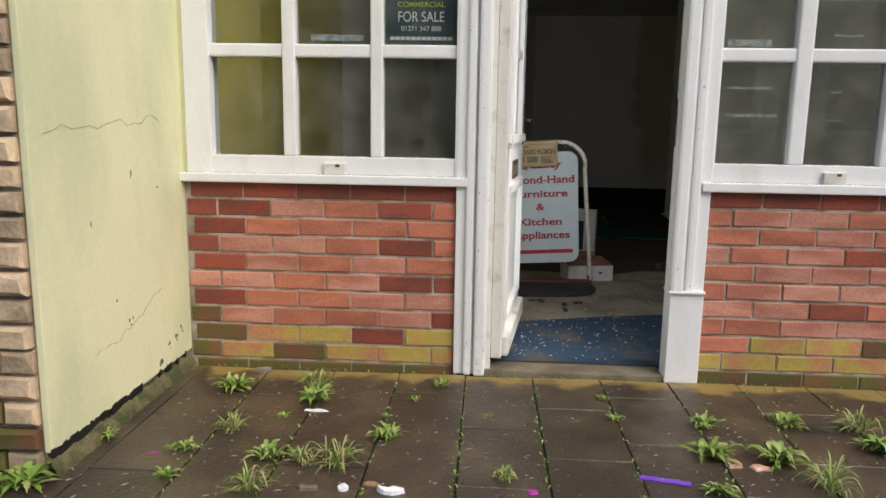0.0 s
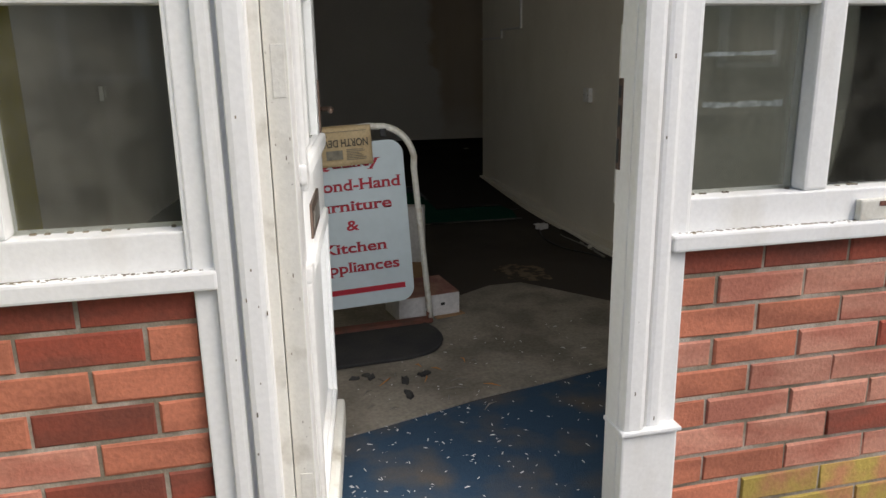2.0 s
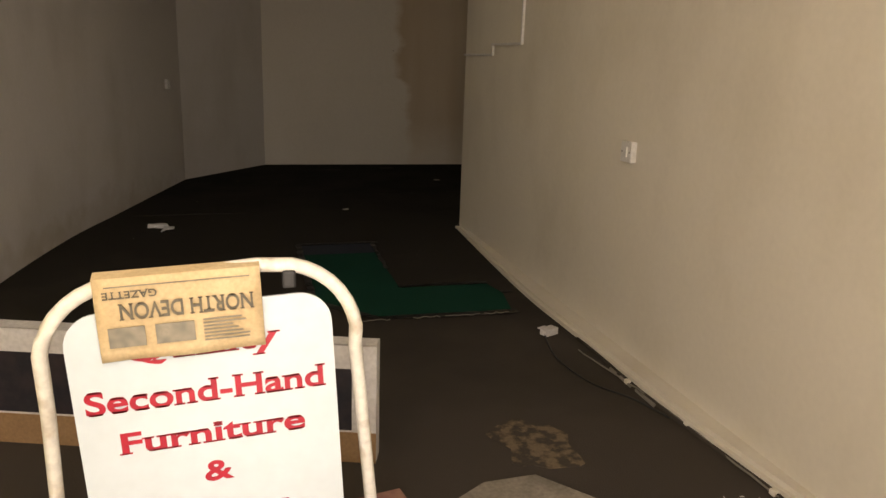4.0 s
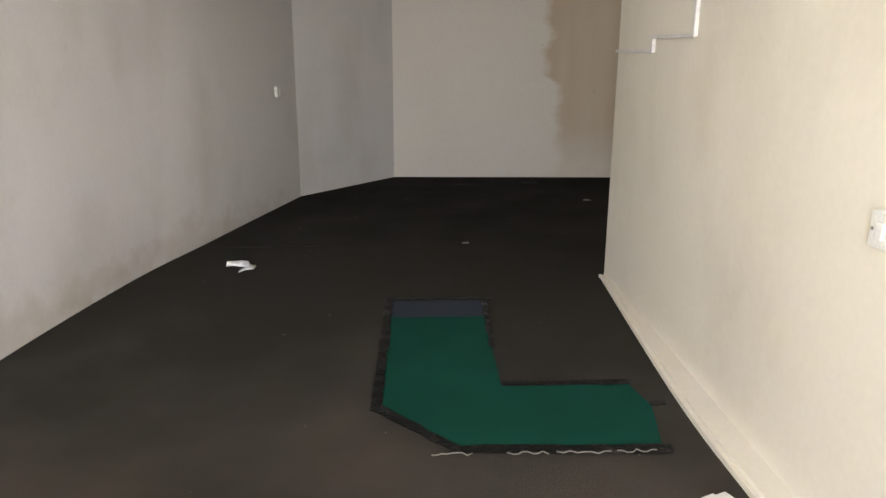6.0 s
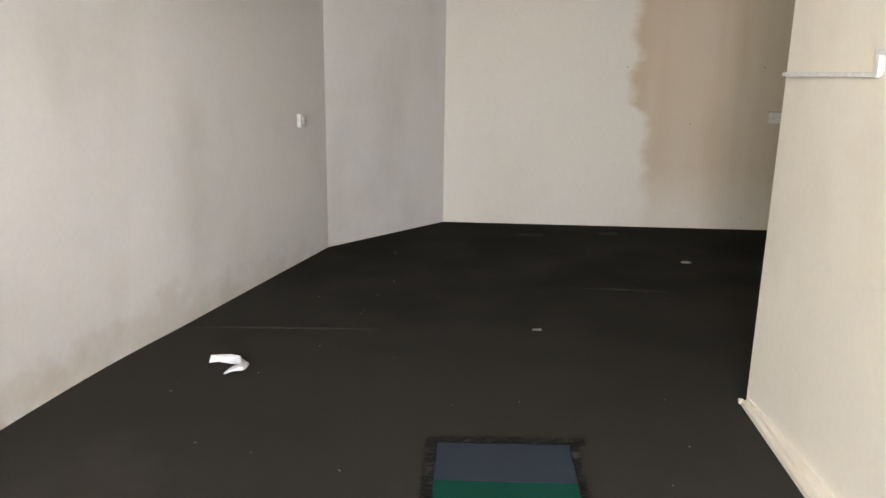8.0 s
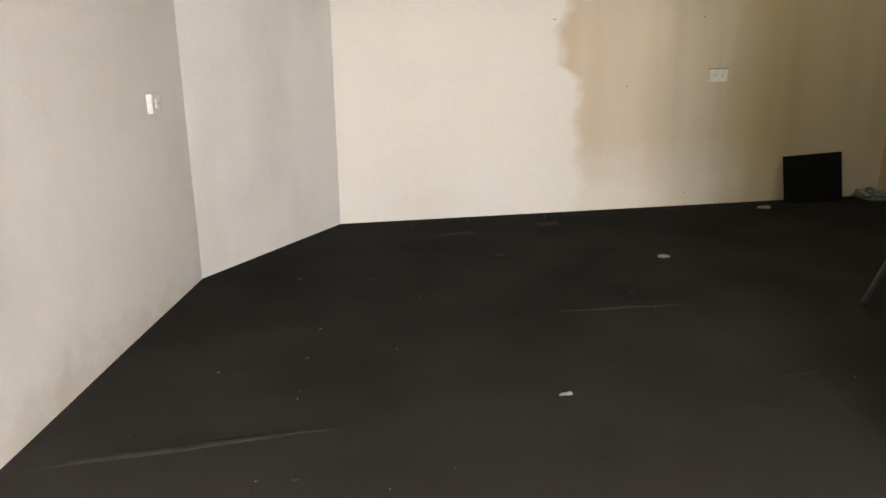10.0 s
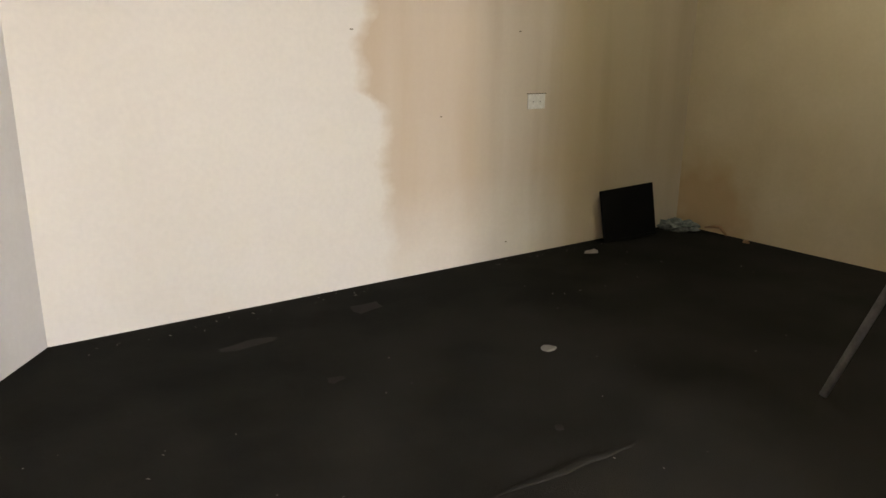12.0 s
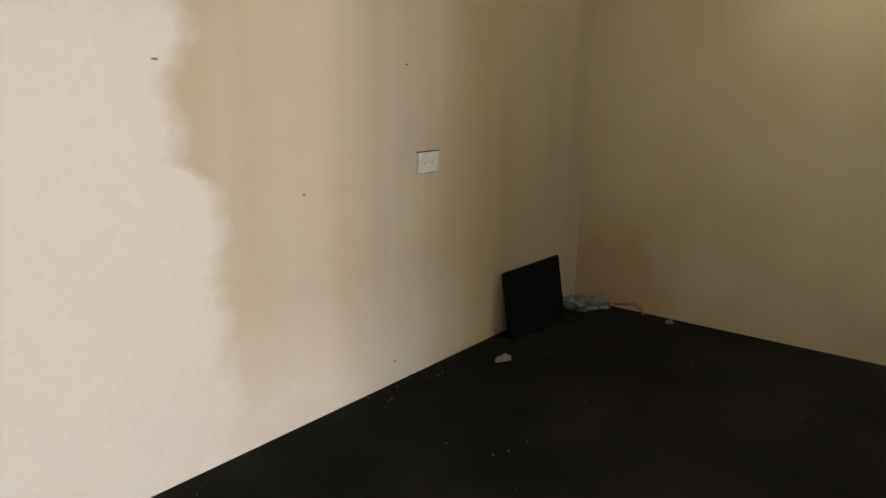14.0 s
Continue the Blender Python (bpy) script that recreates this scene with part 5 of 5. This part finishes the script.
debris("pavement_grit", "pale grit and petals on the wet paving", 1100, lambda g: (-1.1 + g.random() * 3.2, -1.6 + g.random() * 1.45), 0.0012, 0.0045, CHIP, 6, GROUND_Z + 0.001)

# ---- weeds and litter on the paving ----
def bm_leaf(bm, base, heading, length, width, rise, droop, teeth=0):
    """A bent leaf blade, jagged if teeth are given."""
    n = 7
    d = Vector((math.cos(heading), math.sin(heading), 0))
    s = Vector((-d.y, d.x, 0))
    rows = []
    for i in range(n + 1):
        f = i / n
        c = Vector(base) + d * length * f + Vector((0, 0, rise * math.sin(f * math.pi * 0.5 * droop)))
        w = width * math.sin(math.pi * (0.08 + 0.9 * f)) * (1.0 if not teeth or i % 2 else 0.55)
        rows.append((bm.verts.new(c - s * w + Vector((0, 0, w * 0.3))), bm.verts.new(c), bm.verts.new(c + s * w + Vector((0, 0, w * 0.3)))))
    for r0, r1 in zip(rows, rows[1:]):
        for k in range(2):
            bm.faces.new((r0[k], r0[k + 1], r1[k + 1], r1[k])).smooth = True


def rosette(x, y, size, seed, leaves=16):
    g = random.Random(seed)
    t = thing("weed", "leafy green weed growing from a paving joint", "weed", pose(x, y, GROUND_Z), "weeds in the paving")
    for nm, cnt, mt in (("foliage", leaves, LEAF), ("young_foliage", leaves // 3, LEAF_PALE)):
        bm = bmesh.new()
        for i in range(cnt):
            bm_leaf(bm, (g.uniform(-0.25, 0.25) * size, g.uniform(-0.15, 0.15) * size, 0), g.uniform(0, math.tau), size * g.uniform(0.3, 0.95), size * g.uniform(0.06, 0.13), size * g.uniform(0.12, 0.5), g.uniform(1.0, 1.8), 1)
        part(nm, bm, mt, t)
    return t


def tuft(x, y, size, seed, blades=30):
    g = random.Random(seed)
    t = thing("grass_tuft", "tuft of pale green grass in a paving joint", "grass", pose(x, y, GROUND_Z), "grass tufts in the paving")
    for nm, cnt, mt in (("grass_clump", blades, LEAF_PALE), ("green_clump", blades // 2, LEAF), ("dry_clump", blades // 6, STRAW)):
        bm = bmesh.new()
        for i in range(cnt):
            bm_leaf(bm, (g.gauss(0, 0.12) * size, g.gauss(0, 0.12) * size, 0), g.uniform(0, math.tau), size * g.uniform(0.5, 1.15), 0.0018 + g.random() * 0.0014, size * g.uniform(0.2, 0.9), g.uniform(1.1, 1.8))
        part(nm, bm, mt, t)
    return t


for i, (x, y, s) in enumerate(((-0.82, -0.38, 0.10), (-0.48, -0.46, 0.10), (-0.01, -0.27, 0.055), (-0.10, -0.43, 0.035), (-0.16, -0.77, 0.085), (-1.08, -0.86, 0.055), (-0.51, -0.96, 0.08), (-0.8, -0.92, 0.06), (0.63, -0.55, 0.05), (0.94, -0.57, 0.075), (1.24, -0.54, 0.085), (0.89, -0.82, 0.11), (1.11, -0.84, 0.11), (1.47, -0.72, 0.1), (-1.16, -1.2, 0.11), (0.85, -1.06, 0.07), (-0.55, -0.64, 0.04), (-0.78, -1.1, 0.05), (0.18, -0.56, 0.03), (0.62, -0.35, 0.04), (-0.19, -0.6, 0.03))):
    rosette(x, y, s, 100 + i, 34 if s > 0.07 else 20)
for i, (x, y, s) in enumerate(((-0.28, -1.0, 0.14), (-0.51, -1.16, 0.11), (1.19, -1.01, 0.14), (1.48, -0.57, 0.13), (-0.5, -0.36, 0.12), (-0.69, -0.77, 0.09), (-0.4, -0.98, 0.08), (0.23, -1.03, 0.06))):
    tuft(x, y, s * 0.72, 200 + i, 30)
# sprigs creeping along the joints
def joint_moss(name, label, seed, count):
    g = random.Random(seed)
    bm = bmesh.new()
    cols = [-0.75, -0.47, -0.19, 0.085, 0.36, 0.64, 0.915, 1.2, 1.5]
    for i in range(count):
        x, y = (g.choice(cols) + g.gauss(0, 0.008), g.uniform(-1.5, -0.2)) if g.random() < 0.8 else (g.uniform(-1.1, 1.9), -0.125 + g.gauss(0, 0.01))
        bm_leaf(bm, (x, y, GROUND_Z - 0.004), g.uniform(0, math.tau), g.uniform(0.006, 0.022), 0.003, g.uniform(0.003, 0.012), 1.3)
    return tagged(part(name, bm, LEAF), label, "moss", kind="stuff")
joint_moss("joint_sprigs", "tiny green sprigs along the paving joints", 3, 750)

wrapper = thing("purple_wrapper", "flattened purple foil wrapper on the paving", "litter", pose(0.71, -1.0, GROUND_Z + 0.002, 0, 0, -12))
bm = bmesh.new()
for i in range(5):
    bm_prism(bm, [(-0.075 + i * 0.03, -0.012), (-0.045 + i * 0.03, -0.013), (-0.045 + i * 0.03, 0.014), (-0.075 + i * 0.03, 0.012)], 0.0, 0.0025 + 0.0015 * (i % 2))
part("foil", bm, PURPLE, wrapper)
scrap("shell_fragment", "salmon coloured broken shell on the paving", "shell", 0.95, -0.87, 0.03, SHELL, 51, 0.018, GROUND_Z)
scrap("shell_fragment", "pale orange broken shell on the paving", "shell", 1.03, -0.89, 0.035, SHELL, 52, 0.015, GROUND_Z, squash=0.6)
scrap("bottle_cap", "pale plastic cap on the paving", "litter", -0.24, -1.13, 0.018, PAPER, 53, 0.012, GROUND_Z)
scrap("paper_scrap", "crumpled white scrap on the paving", "litter", -0.1, -1.14, 0.04, PAPER, 54, 0.018, GROUND_Z, squash=0.5)
scrap("paper_scrap", "pale scrap lying by the brick wall", "litter", -0.77, -0.16, 0.035, CHIP, 55, 0.02, GROUND_Z, squash=0.5)
scrap("paper_scrap", "white sliver of litter on the paving", "litter", -0.45, -0.57, 0.045, PAPER, 56, 0.008, GROUND_Z, squash=0.22)
scrap("leaf_litter", "dark fallen leaf on the paving", "litter", -0.34, -1.14, 0.04, STONE, 57, 0.012, GROUND_Z, squash=0.4)
scrap("leaf_litter", "brown leaf on the paving", "litter", 1.35, -0.18, 0.018, CARD, 58, 0.01, GROUND_Z)
scrap("magenta_scrap", "tiny magenta scrap on the paving", "litter", -0.88, -0.96, 0.022, PETAL, 59, 0.005, GROUND_Z, squash=0.3)
scrap("magenta_scrap", "tiny magenta petal on the paving", "litter", 0.31, -1.1, 0.02, PETAL, 60, 0.006, GROUND_Z)
scrap("leaf_litter", "dry brown leaf on the paving", "litter", -0.16, -1.1, 0.03, CARD, 61, 0.01, GROUND_Z, squash=0.4)
scrap("soil_clump", "clump of dark pulled roots on the paving", "soil", 1.36, -0.56, 0.075, SOIL, 62, 0.02, GROUND_Z, squash=0.6)

# ---- street side behind the camera ----
opp = thing("opposite_building", "plain rendered building across the yard with white windows", "building")
box_part("wall", (-14, 14, -12.4, -12, GROUND_Z - 0.3, 3.2), STONE, opp)
box_part("roof", (-14.3, 14.3, -13, -11.7, 3.2, 3.4), MORTAR, opp)
for x in (-9.6, -7.2, -4.8, -2.4, 0, 2.4, 4.8, 7.2, 9.6):
    for z in (0.9,):
        wd = box_part("window", (x - 0.7, x + 0.7, -12.02, -11.94, z, z + 1.4), WHITE_WOOD, opp)
        box_part("pane", (x - 0.5, x + 0.5, -11.94, -11.92, z + 0.1, z + 1.3), BLACK, wd)

# ---- pieces: bricks and paving slabs, last ----
def piece_mesh(name, w, d, h, ch, material, seed, rough=0.0015):
    """Brick with chamfered front edges; front towards -y, origin at its back centre."""
    g = random.Random(seed)
    j = lambda: g.uniform(-rough, rough)
    back = [(-w / 2, 0, -h / 2), (w / 2, 0, -h / 2), (w / 2, 0, h / 2), (-w / 2, 0, h / 2)]
    mid = [(x, -d + ch, z) for x, _, z in back]
    fr = [(x - math.copysign(ch, x) + j(), -d + j(), z - math.copysign(ch, z) + j()) for x, _, z in back]
    me = bpy.data.meshes.new(name)
    f = [(8, 9, 10, 11)] + [(k, (k + 1) % 4, 4 + (k + 1) % 4, 4 + k) for k in range(4)] + [(4 + k, 4 + (k + 1) % 4, 8 + (k + 1) % 4, 8 + k) for k in range(4)]
    me.from_pydata(back + mid + fr, [], f)
    me.materials.append(material)
    return me


def lay_bricks(parent, x0, x1, seed, zt=0.784, course=0.0735, length=0.2265, start=0.0):
    g = random.Random(seed)
    cache = {}
    row = 0
    z = zt
    while z > GROUND_Z - 0.02:
        x = x0 - (start + (length / 2 if row % 2 else 0.0)) + g.uniform(-0.005, 0.005)
        while x < x1:
            a, b = max(x, x0), min(x + length, x1)
            if b - a > 0.03:
                r, mid = g.random(), (a + b) / 2
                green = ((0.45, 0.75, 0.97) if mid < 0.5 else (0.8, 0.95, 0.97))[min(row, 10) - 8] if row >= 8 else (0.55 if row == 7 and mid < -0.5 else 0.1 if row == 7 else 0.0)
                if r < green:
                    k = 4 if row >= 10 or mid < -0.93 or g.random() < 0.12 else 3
                # row 0 is all deep red: the wet shadow under the sill put into brick colour
                elif row == 0 or row < (11 if mid < 0.1 else 7) and g.random() < (0.6 if -0.25 < mid < 0.1 or mid < -0.9 else 0.12):
                    k = 2
                else:
                    k = int(g.random() < 0.5)
                w = round(b - a - 0.0105, 2 if b - a > length - 0.001 else 3)
                key = (w, k, g.randrange(4))
                if key not in cache:
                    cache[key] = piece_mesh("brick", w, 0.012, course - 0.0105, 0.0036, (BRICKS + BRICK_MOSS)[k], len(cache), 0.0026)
                ob = new("brick", cache[key])
                ob.parent = parent
                ob.location = ((a + b) / 2, FACE_Y + 0.009 + g.uniform(-0.0015, 0.0015), z - course / 2)
            x += length
        z -= course
        row += 1


lay_bricks(wall_left, -1.11, 0.032, 1, 0.783, 0.0773, start=0.2025)
lay_bricks(wall_right, 1.046, 2.5, 2, 0.782, 0.0755, start=0.243)

g = random.Random(8)
z = GROUND_Z
row = 0
while z < 1.9:
    h = g.uniform(0.07, 0.085)
    x = -1.138
    k = 0
    while x > -2.0:
        w = g.uniform(0.16, 0.23) if (row % 2 or k) else 0.11
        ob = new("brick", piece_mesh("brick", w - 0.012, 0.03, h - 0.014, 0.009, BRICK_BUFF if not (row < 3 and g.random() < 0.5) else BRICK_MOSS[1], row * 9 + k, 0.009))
        ob.parent = pier
        ob.location = (x - w / 2, -1.107 + g.uniform(-0.003, 0.003), z + h / 2)
        x -= w
        k += 1
    z += h
    row += 1

# slabs: columns running away from the shop front with staggered cross joints
g = random.Random(14)
cache = {}
cols = [-1.31 + 0.279 * i for i in range(17)]
for ci, x0 in enumerate(cols):
    y = -0.125
    first = True
    lead = (0.20, 0.53, 0.30, 0.45, 0.22, 0.54, 0.34)[ci % 7]
    while y > -2.6:
        d = lead if first else 0.42
        dark = not first and y < -0.3
        key = (d, first, g.randrange(2))
        if key not in cache:
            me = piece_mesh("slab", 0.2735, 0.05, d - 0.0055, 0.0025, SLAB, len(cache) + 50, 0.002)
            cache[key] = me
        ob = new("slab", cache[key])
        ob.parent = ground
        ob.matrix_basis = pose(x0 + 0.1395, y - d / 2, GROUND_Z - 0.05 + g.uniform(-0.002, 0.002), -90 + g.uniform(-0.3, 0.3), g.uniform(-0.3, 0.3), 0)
        first = False
        y -= d
tagged(ground, "worn dark paving slabs with weeds, bedded on soil")
